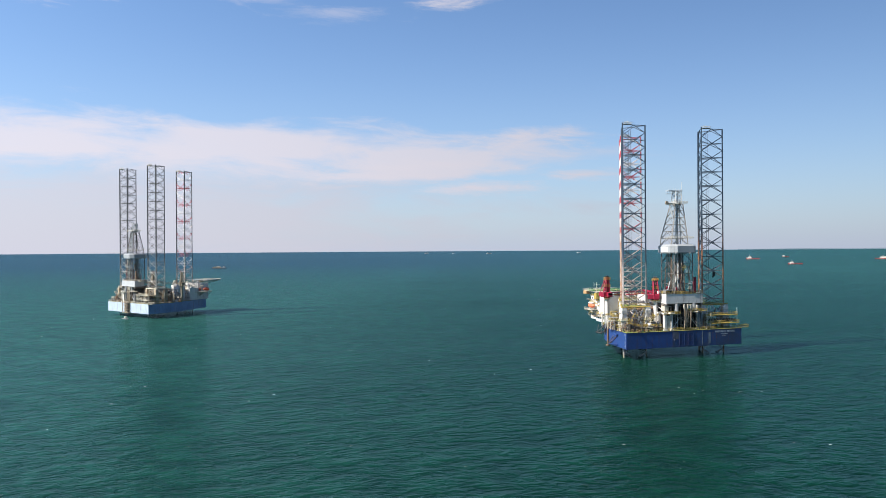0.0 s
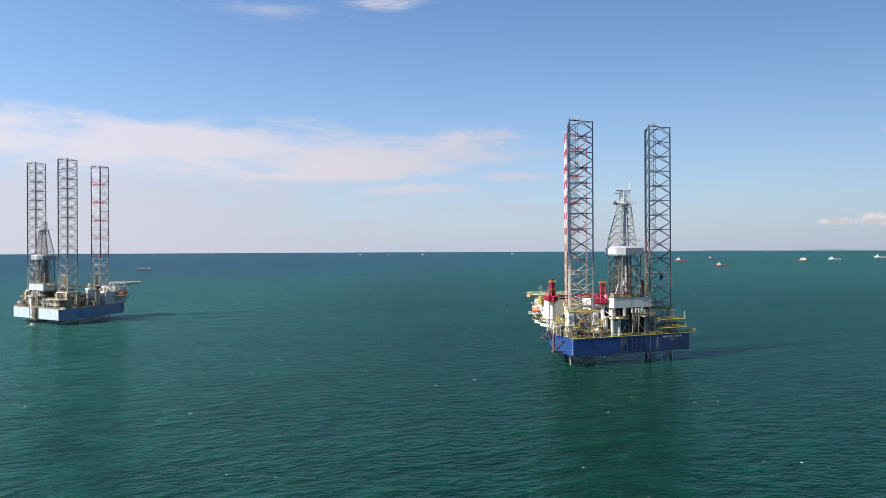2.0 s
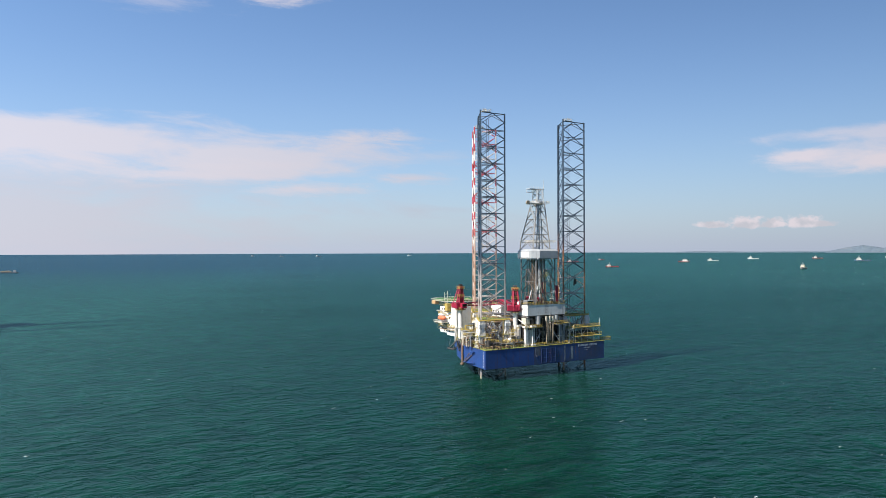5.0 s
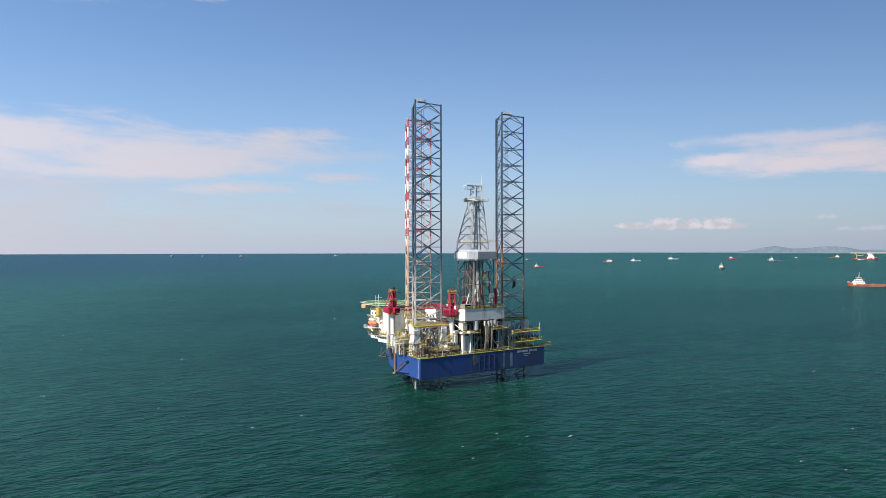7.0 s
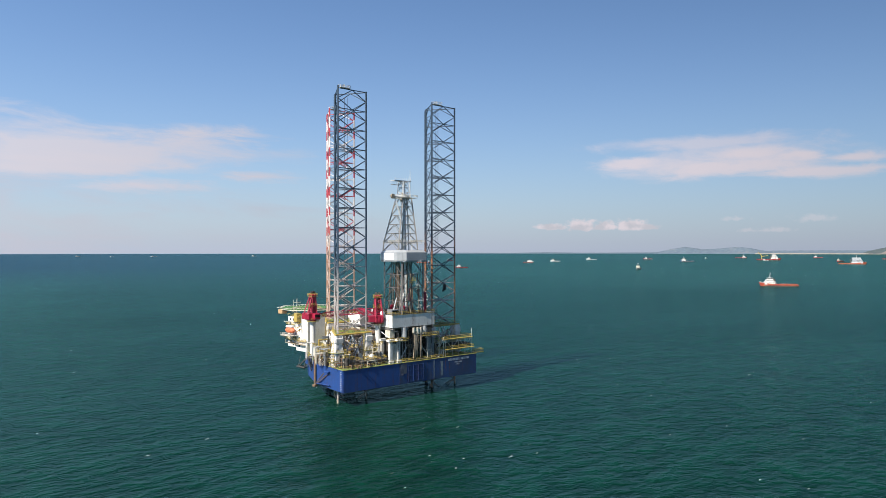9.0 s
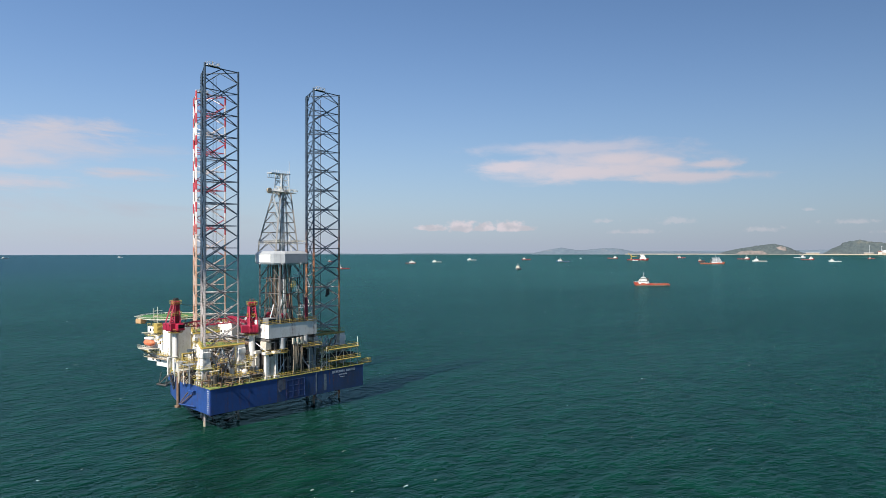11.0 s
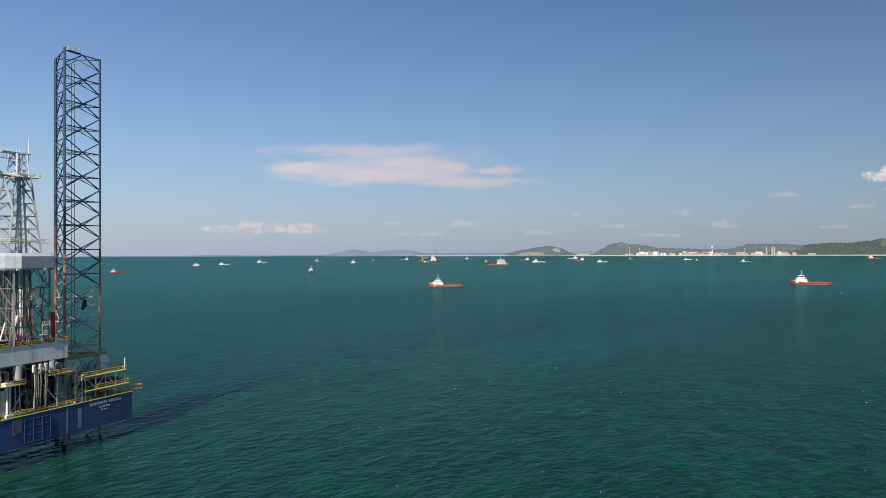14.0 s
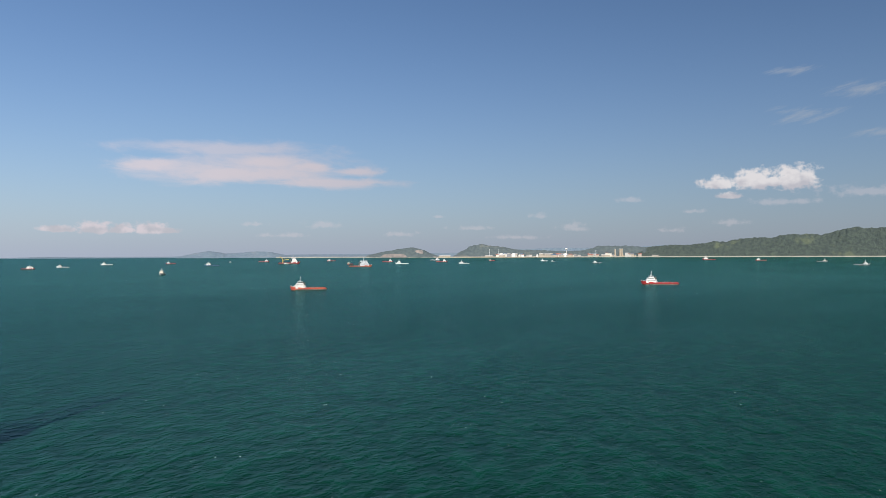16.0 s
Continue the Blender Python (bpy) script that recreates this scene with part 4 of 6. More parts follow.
def crane(rig, x, y, z0, ztop, turn, length, paint, ped, boom_tilt):
    c = part("crane", tube(B(), (x, y, z0), (x, y, ztop), 0.95, 20), ped, rig, "pedestal crane with a lattice boom at rest")
    part("pedestal_collar", tube(B(), (x, y, ztop - 0.9), (x, y, ztop), 1.1, 20, 1.5), ped, c)
    g = tube(B(), (x, y, ztop - 0.15), (x, y, ztop), 2.4, 16)
    rail(g, [(x + 2.4 * math.cos(k * math.tau / 12), y + 2.4 * math.sin(k * math.tau / 12), ztop) for k in range(13)], 1.0, 1.6)
    part("walkway", g, RAIL, c)
    at = pose(x, y, ztop, 0, 0, turn)
    b = box(B(), (-1.5, -2.6, 0.4), (1.5, 1.8, 2.5), 0.18)
    box(b, (-3.6, -2.3, 0.5), (-1.4, 0.4, 2.4), 0.15)
    box(b, (1.4, -1.0, 0.5), (3.1, 1.4, 2.3), 0.15)
    box(b, (-0.9, 1.6, 0.7), (0.9, 2.4, 2.0), 0.1)
    for q in (-0.9, 0.0, 0.9):
        box(b, (q - 0.28, -2.72, 0.7), (q + 0.28, -2.45, 2.1), 0.06)
    tube(b, (0, 0, 0), (0, 0, 0.6), 1.5, 16)
    bmesh.ops.transform(b, matrix=Matrix.Diagonal((1.05, 1.05, 1.2, 1)), verts=b.verts)
    part("machine_house", b, paint, c, "", at)
    part("grille", box(B(), (-3.86, -2.0, 1.0), (-3.76, 0.0, 2.4)), "dark", c, "", at)
    part("winch_drum", tube(tube(tube(B(), (-0.8, 0.4, 3.1), (0.8, 0.4, 3.1), 0.6, 14), (-0.95, 0.4, 3.1), (-0.8, 0.4, 3.1), 0.85, 14), (0.8, 0.4, 3.1), (0.95, 0.4, 3.1), 0.85, 14), "dark", c, "dark winch drum", at)
    a = B()
    for s in (-1, 1):
        for ya, yb in ((-0.9, -0.5), (0.9, 0.55)):
            beam(a, (s * 1.0, ya, 2.4), (s * 0.72, yb, 9.4), 0.42)
        beam(a, (s * 1.1, -2.5, 2.5), (s * 0.72, -0.7, 9.2), 0.26)
        box(a, (s * 0.86 - 0.09, -0.75, 3.4), (s * 0.86 + 0.09, 0.75, 9.0))
    for q in range(5):
        for y_ in (-0.72, 0.72):
            beam(a, (-0.85, y_, 3.4 + q * 1.3), (0.85, y_, 3.4 + q * 1.3), 0.24)
            beam(a, (-0.85 if q % 2 else 0.85, y_, 3.4 + q * 1.3), (0.85 if q % 2 else -0.85, y_, 4.7 + q * 1.3), 0.18)
    box(a, (-1.05, -0.85, 9.2), (1.05, 0.85, 10.0), 0.2)
    bmesh.ops.transform(a, matrix=Matrix.Diagonal((1.15, 1.2, 1, 1)), verts=a.verts)
    part("gantry", a, paint, c, "", at)
    part("sheave", tube(tube(B(), (-0.75, 0.1, 10.35), (-0.25, 0.1, 10.35), 0.75, 16), (0.25, 0.1, 10.35), (0.75, 0.1, 10.35), 0.75, 16), "dark", c, "dark steel sheaves on the crane's head", at)
    for z in (5.6, 9.2):
        part("gantry_platform", box(B(), (-1.5, -1.3, z - 0.1), (1.5, 1.3, z)), RAIL, c, "", at)
        part("gantry_railing", rail(B(), [(-1.5, -1.3, z), (1.5, -1.3, z), (1.5, 1.3, z), (-1.5, 1.3, z), (-1.5, -1.3, z)], 1.0, 1.1, 0.06), RAIL, c, "", at)
    part("cab_window", box(B(), (3.24, -0.9, 1.5), (3.30, 1.3, 2.5)), "glass", c, "", at)
    bo = B()
    t = radians(boom_tilt)
    d, upv = Vector((0, math.cos(t), math.sin(t))), Vector((0, -math.sin(t), math.cos(t)))
    root = Vector((0, 1.8, 2.0))
    n = 16
    pts = []
    for i in range(n + 1):
        f = i / n
        hw = 0.9 * min(1.0, 0.35 + f * 4, 0.3 + (1 - f) * 4)
        cc = root + d * length * f
        pts.append([cc + Vector((sx * hw, 0, 0)) + upv * (sz * hw * 0.9) for sx, sz in ((-1, -1), (1, -1), (1, 1), (-1, 1))])
    for i in range(n):
        for k in range(4):
            tube(bo, pts[i][k], pts[i + 1][k], 0.12, 5)
            tube(bo, pts[i][k], pts[i + 1][(k + 1) % 4], 0.07, 4)
            tube(bo, pts[i][k], pts[i][(k + 1) % 4], 0.07, 4)
    part("boom", bo, paint, c, "", at)
    wi = B()
    tip = root + d * length * 0.97
    for s in (-0.5, 0.5):
        tube(wi, (s, -0.8, 9.5), tip + Vector((s, 0, 0.5)), 0.04, 4)
    tube(wi, tip, tip + Vector((0, 0, -2.2)), 0.05, 4)
    part("hoist_wire", wi, "dark", c, "", at)
    return c


def lattice(bm, base, z0, w0, z1, w1, bays, r, rb, sides=4):
    cx, cy = base
    sq = ((-1, -1), (1, -1), (1, 1), (-1, 1))

    def at(f, k):
        h = (w0 + (w1 - w0) * f) / 2
        return Vector((cx + sq[k % 4][0] * h, cy + sq[k % 4][1] * h, z0 + (z1 - z0) * f))

    for k in range(4):
        beam(bm, at(0, k), at(1, k), r * 2)
        for i in range(bays):
            a, b = i / bays, (i + 1) / bays
            tube(bm, at(b, k), at(b, k + 1), rb, 5)
            mid = at(b, k).lerp(at(b, k + 1), 0.5)
            tube(bm, at(a, k), mid, rb, 5)
            tube(bm, at(a, k + 1), mid, rb, 5)
    return bm


def mast_frame(parent, material, base, z0, w0, z1, w1, bays, r, rb, head=None):
    """Four corner posts with level and raking braces, each a piece of its own."""
    sq = ((-1, -1), (1, -1), (1, 1), (-1, 1))
    head = head or base

    def at(f, k):
        h = (w0 + (w1 - w0) * f) / 2
        cx, cy = base[0] + (head[0] - base[0]) * f, base[1] + (head[1] - base[1]) * f
        return Vector((cx + sq[k % 4][0] * h, cy + sq[k % 4][1] * h, z0 + (z1 - z0) * f))

    for k in range(4):
        part("corner_post", beam(B(), at(0, k), at(1, k), r * 2), material, parent)
        for i in range(bays):
            a, b = i / bays, (i + 1) / bays
            part("girt", tube(B(), at(b, k), at(b, k + 1), rb, 5), material, parent)
            mid = at(b, k).lerp(at(b, k + 1), 0.5)
            part("brace", tube(B(), at(a, k), mid, rb, 5), material, parent)
            part("brace", tube(B(), at(a, k + 1), mid, rb, 5), material, parent)


def derrick(rig, x, y, floor, steel_low, steel_up, cladding):
    ring = B()
    for s in (-5.0, 5.0):
        beam(ring, (x - 5.2, y + s, floor + 0.2), (x + 5.2, y + s, floor + 0.2), 0.5)
        beam(ring, (x + s, y - 5.2, floor + 0.2), (x + s, y + 5.2, floor + 0.2), 0.5)
    d = part("derrick", ring, steel_low, rig, "drilling derrick with a clad windbreak and open lattice")
    mast_frame(d, steel_low, (x, y), floor, 10.0, 48.6, 10.0, 4, 0.24, 0.13)
    mast_frame(d, steel_up, (x - 0.9, y + 0.8), 52.2, 9.0, 55.4, 8.6, 1, 0.22, 0.12)
    mast_frame(d, steel_up, (x - 0.9, y + 0.8), 55.4, 8.6, 71.6, 4.0, 5, 0.22, 0.11, (x, y))
    # pale twin rakers that lean up to the crown in front of the open lattice
    for q in (-3.4, -2.6, 0.9):
        part("raker", beam(B(), (x + q, y - 3.6, 52.4), (x - 0.5 + q * 0.18, y - 1.6, 73.0), 0.34), "lightgrey", d, "pale raking girder")
    for q in range(9):
        part("crown_fitting", box(B(), (x - 1.7 + (q * 7 % 5) * 0.7, y - 2.4 + (q % 3) * 0.8, 66.5 + q * 0.75), (x - 1.1 + (q * 7 % 5) * 0.7, y - 1.6 + (q % 3) * 0.8, 67.4 + q * 0.75), 0.06), ("steel", "cream", "tan")[q % 3], d)
    o, ch = 7.1, 2.5
    octo = [(-o + ch, -o), (o - ch, -o), (o, -o + ch), (o, o - ch), (o - ch, o), (-o + ch, o), (-o, o - ch), (-o, -o + ch)]
    wb = B()
    v0 = [wb.verts.new((x + px * 0.96, y + py * 0.96, 48.3)) for px, py in octo]
    v1 = [wb.verts.new((x + px, y + py, 48.8)) for px, py in octo]
    v2 = [wb.verts.new((x + px, y + py, 51.7)) for px, py in octo]
    v3 = [wb.verts.new((x + px * 0.84, y + py * 0.84, 52.5)) for px, py in octo]
    for a, b in ((v0, v1), (v1, v2), (v2, v3)):
        for i in range(8):
            wb.faces.new((a[i], a[(i + 1) % 8], b[(i + 1) % 8], b[i]))
    wb.faces.new(v0[::-1])
    wb.faces.new(v3)
    skirt = part("windbreak", wb, cladding, d)
    pan = box(B(), (x - o - 0.05, y - 3.0, 49.1), (x - o - 0.02, y + 3.2, 51.4))
    part("name_panel", pan, "mark", skirt, "blank white panel")
    lp = B()
    for px, py in ((-o + 1, -o - 0.4), (1.5, -o - 0.4), (o - 1.5, -o - 0.4), (-o - 0.4, 2)):
        box(lp, (x + px, y + py, 48.2), (x + px + 0.8, y + py + 0.35, 48.7), 0.05)
    pieces("floodlight", lp, "lightgrey", skirt)
    pf = B()
    for z, h in ((55.1, 4.9), (71.6, 3.1)):
        for s in (-1, 1):
            box(pf, (x - h, y + s * h - 0.55, z - 0.1), (x + h, y + s * h + 0.55, z))
            box(pf, (x + s * h - 0.55, y - h, z - 0.1), (x + s * h + 0.55, y + h, z))
        rail(pf, [(x - h - 0.5, y - h - 0.5, z), (x + h + 0.5, y - h - 0.5, z), (x + h + 0.5, y + h + 0.5, z), (x - h - 0.5, y + h + 0.5, z), (x - h - 0.5, y - h - 0.5, z)], 1.0, 1.6, 0.05)
    part("gallery", pf, "cream", d)
    cr = lattice(B(), (x, y), 71.6, 3.4, 77.6, 2.8, 3, 0.16, 0.09)
    box(cr, (x - 5.2, y - 1.2, 77.6), (x + 2.6, y + 1.2, 77.9))
    for i in range(9):
        tube(cr, (x - 5.0 + i * 0.9, y - 1.2, 77.9), (x - 5.0 + i * 0.9, y - 1.2, 78.7), 0.09, 4)
        tube(cr, (x - 5.0 + i * 0.9, y + 1.2, 77.6), (x - 5.0 + i * 0.9, y + 1.2, 76.4), 0.07, 4)
    beam(cr, (x - 5.0, y + 1.2, 76.4), (x + 2.4, y + 1.2, 76.4), 0.16)
    box(cr, (x - 1.6, y - 1.6, 71.2), (x + 1.6, y + 1.6, 72.6), 0.1)
    part("crown_block", cr, "lightgrey", d)
    arm = beam(B(), (x - 1, y - 2.2, 71.6), (x - 6.6, y - 2.2, 71.9), 0.55)
    beam(arm, (x - 5.9, y - 2.2, 71.6), (x - 3.4, y - 2.8, 63.0), 0.45)
    part("crown_arm", arm, "lightgrey", d)
    part("sheave", tube(B(), (x - 6.9, y - 2.5, 71.9), (x - 6.9, y - 1.9, 71.9), 0.85, 14), "tan", d, "orange-brown sheave wheel")
    an = tube(B(), (x + 2.2, y - 1.0, 71.0), (x + 2.2, y - 1.0, 82.0), 0.13, 5, 0.07)
    part("antenna", an, "white", d)
    # guide rails, stand pipe and ladder cage inside the mast
    gd = B()
    for px, py in ((-1.6, -3.8), (0.6, -3.6), (-2.6, -4.2)):
        beam(gd, (x + px, y + py, floor), (x + px * 0.5, y + py * 0.42, 71.0), 0.42)
    for i in range(40):
        z = floor + 1 + i * 1.02
        f = (z - floor) / (71 - floor)
        tube(gd, (x - 2.6 + 1.3 * f, y - 4.2 + 2.4 * f, z), (x - 1.6 + 0.8 * f, y - 3.8 + 2.2 * f, z), 0.06, 4)
    part("guide_rail", gd, "lightgrey", d)
    rnd = random.Random(4)
    for i in range(22):
        px, py = rnd.uniform(-3.6, 3.6), rnd.uniform(0.5, 3.8)
        part("drill_pipe", tube(B(), (x + px, y + py, floor), (x + px * 0.9, y + py * 0.9, rnd.choice((48, 50, 51))), 0.09, 5), "brown", d)
    bl = box(B(), (x - 0.9, y - 0.9, 39.0), (x + 0.9, y + 0.9, 43.5), 0.2)
    tube(bl, (x, y, 43.5), (x, y, 71), 0.1, 5)
    tube(bl, (x, y, 30), (x, y, 39), 0.16, 6)
    part("travelling_block", bl, "steel", d, "steel travelling block on its wires")
    return d


def substructure(rig, clad, red):
    """The drill floor on its cantilever: white windwall, columns, hanging platforms and hoses below."""
    X0, X1, Y0, Y1, ZB, ZT = -10.0, 9.9, 0.6, 15.0, 25.1, 29.5
    s = box(B(), (X0, Y0, ZB), (X1, Y0 + 0.3, ZT))
    box(s, (X0, Y0 + 0.3, ZB), (X0 + 0.3, 7.2, ZT))
    box(s, (X1 - 0.3, Y0 + 0.3, ZB), (X1, 8.5, ZT))
    part("windwall", s, clad, rig, "white drill floor windwall")
    fl = box(B(), (X0 + 0.3, Y0 + 0.3, ZT - 0.7), (X1 - 0.3, Y1, ZT - 0.3))
    for y in (2.5, 7.0, 12.0):
        beam(fl, (X0, y, ZB - 0.3), (X1, y, ZB - 0.3), 0.7)
    for x in (X0 + 0.6, -3.0, 3.0, X1 - 0.6):
        beam(fl, (x, Y0, ZB - 0.7), (x, Y1 + 10, ZB - 0.7), 0.8)
    pieces("drill_floor_beam", fl, "steel", rig)
    r = rail(B(), [(X0, 8.0, ZT), (X0, Y0, ZT), (X1, Y0, ZT), (X1, 9.0, ZT)], 1.1, 1.5, 0.06)
    box(r, (X0 - 0.1, Y0 - 0.1, ZT), (X1 + 0.1, Y0 + 0.35, ZT + 0.12))
    for z, xa, xb, ya in ((21.4, 3.6, 11.2, -0.4), (20.4, -11.0, -3.0, -0.2)):
        box(r, (xa, ya, z - 0.15), (xb, ya + 2.6, z))
        rail(r, [(xa, ya, z), (xb, ya, z)], 1.1, 1.3, 0.06)
        rail(r, [(xa, ya + 2.6, z), (xa, ya, z)], 1.1, 1.3, 0.06)
    rail(r, [(-7.0, 0.4, 12.7), (11, 0.4, 12.7)], 1.1, 1.4, 0.06)
    part("platform_railing", r, RAIL, rig)
    gp = box(B(), (X1 + 0.1, 3.0, ZT - 0.3), (X1 + 3.2, 9, ZT - 0.1))
    rail(gp, [(X1 + 0.1, 3, ZT - 0.1), (X1 + 3.2, 3, ZT - 0.1), (X1 + 3.2, 9, ZT - 0.1)], 1.3, 1.5, 0.06)
    part("side_landing", gp, "cream", rig)
    # white cantilever columns
    for xa, xb, ya, yb in ((-10.9, -9.7, 0.8, 2.0), (-7.4, -6.3, 0.6, 1.8), (-10.9, -9.7, 5.5, 6.7)):
        cbm = box(B(), (xa, ya, 12.6), (xb, yb, 20.2), 0.08)
        prism(cbm, [(xa - 0.5, ya - 0.3), (xb + 0.5, ya - 0.3), (xb + 0.5, yb + 0.3), (xa - 0.5, yb + 0.3)], 20.2, 21.0)
        box(cbm, (xa - 0.4, ya - 0.3, 12.6), (xb + 0.4, yb + 0.3, 13.4), 0.05)
        part("cantilever_column", cbm, "white", rig)
    pb = box(B(), (-9.7, 1.0, 13.2), (-7.4, 1.4, 19.4), 0.1)
    box(pb, (-9.9, 2.2, 21.4), (-7.6, 5.0, 24.0), 0.15)
    pieces("column_web", pb, "cream", rig)
    for tx, ty, tz, tr in ((-4.2, 1.2, 21.3, 1.05), (5.2, 1.0, 22.0, 0.9)):
        part("hanging_tank", tube(B(), (tx, ty, tz), (tx, ty, 24.9), tr, 14), "grey", rig, "grey tank under the drill floor")
    # cantilever girders, dark bracing inside the slot
    for x in (-8.6, 8.8):
        part("cantilever_girder", box(B(), (x - 0.35, 2.2, 13.6), (x + 0.35, 30.0, 20.2)), "dark", rig)
    for y in (3.2, 9.0):
        for x in (-6.0, -2.0, 2.0, 6.0):
            part("slot_post", beam(B(), (x, y, 12.6), (x, y, 24.8), 0.3), "dark", rig)
        for z in (15.4, 18.4, 21.4):
            part("slot_beam", beam(B(), (-8.6, y, z), (8.8, y, z), 0.28), "dark", rig)
    br = B()
    for a, b in (((-6.2, 1.2, 13.4), (-2.6, 1.2, 18.2)), ((-6.0, 1.3, 20.0), (-2.2, 1.3, 20.0)), ((3.2, 1.5, 19.0), (7.2, 1.5, 14.2)), ((-10.3, 1, 21), (-10.3, 8, 24)), ((-6.4, 1.2, 15.0), (-6.4, 8, 20)), ((-6, 1.1, 13.0), (6.5, 1.1, 13.0))):
        tube(br, a, b, 0.16, 6)
    for x in (-5.0, -3.8):
        tube(br, (x, 1.0, 12.7), (x, 1.0, 21.0), 0.1, 5)
    pieces("slot_bracing", br, "lightgrey", rig)
    hs = B()
    for i, x in enumerate((-0.4, 0.1, 0.6, 2.6, 3.0, 1.3)):
        zt = 24.0 - (i % 3) * 0.5
        hose(hs, [(x, 0.2, zt), (x + 0.12, 0.05, 20), (x - 0.05, 0.1, 16.5), (x + 0.25 * (i % 2), 0.3, 13.6 + (i % 3) * 0.6), (x + 0.6, 1.4, 13.2)], 0.16)
    pieces("mud_hose", hs, "tan", rig, "pale mud hoses hanging under the floor")
    ft = B()
    for x in (-0.5, 1.4, 2.9):
        box(ft, (x - 0.4, -0.1, 22.6), (x + 0.4, 0.5, 24.6), 0.12)
    pieces("hose_fitting", ft, "cream", rig)
    gc = box(B(), (7.2, 1.0, 12.6), (8.6, 2.4, 20.4), 0.06)
    box(gc, (9.2, 0.9, 12.8), (9.9, 2.0, 20.4), 0.06)
    pieces("slot_panel", gc, "shipgrey", rig)
    # dark sheets added behind the slot gear to deepen the shade
    dk = box(B(), (-8.0, 9.6, 12.7), (8.2, 10.2, 24.3))
    box(dk, (8.9, 10.0, 12.7), (14.0, 10.5, 19.0))
    pieces("slot_dark_sheet", dk, "dark", rig)
    # driller's cabin, winches and clutter on the floor
    cb = box(B(), (-9.4, 1.6, ZT), (-6.2, 4.4, ZT + 1.9), 0.15)
    c = part("drillers_cabin", cb, "shipgrey", rig, "dark blue-grey cabin on the drill floor")
    part("cabin_window", box(B(), (-9.2, 1.57, ZT + 0.8), (-6.4, 1.62, ZT + 1.6)), "glass", c)
    bm = B()
    bmesh.ops.create_uvsphere(bm, u_segments=14, v_segments=8, radius=0.9, matrix=Matrix.Translation((-10.6, 5.5, ZT + 0.5)))
    tube(bm, (-10.6, 5.5, ZT - 1.2), (-10.6, 5.5, ZT), 0.5)
    part("antenna_dome", bm, "mark", rig, "white antenna dome")
    rd = B()
    box(rd, (7.0, 2.6, ZT - 0.3), (8.0, 3.8, ZT + 7.6), 0.25)
    box(rd, (-1.4, 5.5, ZT - 0.3), (1.9, 7.6, ZT + 2.6), 0.2)
    box(rd, (-4.6, 8.2, ZT - 0.3), (-2.6, 10, ZT + 3.1), 0.2)
    tube(rd, (0.2, 3.2, ZT + 4.5), (0.2, 3.2, ZT + 9.4), 0.45, 8)
    pieces("red_machinery", rd, red, rig, "dark red drilling machinery")
    fc = B()
    rnd = random.Random(11)
    for i in range(26):
        px, py = rnd.uniform(-8, 8), rnd.uniform(2, 12)
        sx, sy, sz = rnd.uniform(0.3, 1.2), rnd.uniform(0.3, 1.2), rnd.uniform(0.5, 2.2)
        box(fc, (px - sx, py - sy, ZT - 0.35), (px + sx, py + sy, ZT - 0.3 + sz), 0.06)
    pieces("floor_gear", fc, "steel", rig)
    fl2 = B()
    beam(fl2, (-5.5, 2.2, ZT - 0.3), (-3.2, 2.6, ZT + 7.5), 0.35)
    beam(fl2, (-8.2, 3.0, ZT - 0.3), (-6.0, 3.2, ZT + 6.0), 0.3)
    beam(fl2, (-3.4, 2.2, ZT - 0.3), (-4.4, 2.4, ZT + 5.0), 0.3)
    pieces("raking_leg", fl2, "lightgrey", rig)


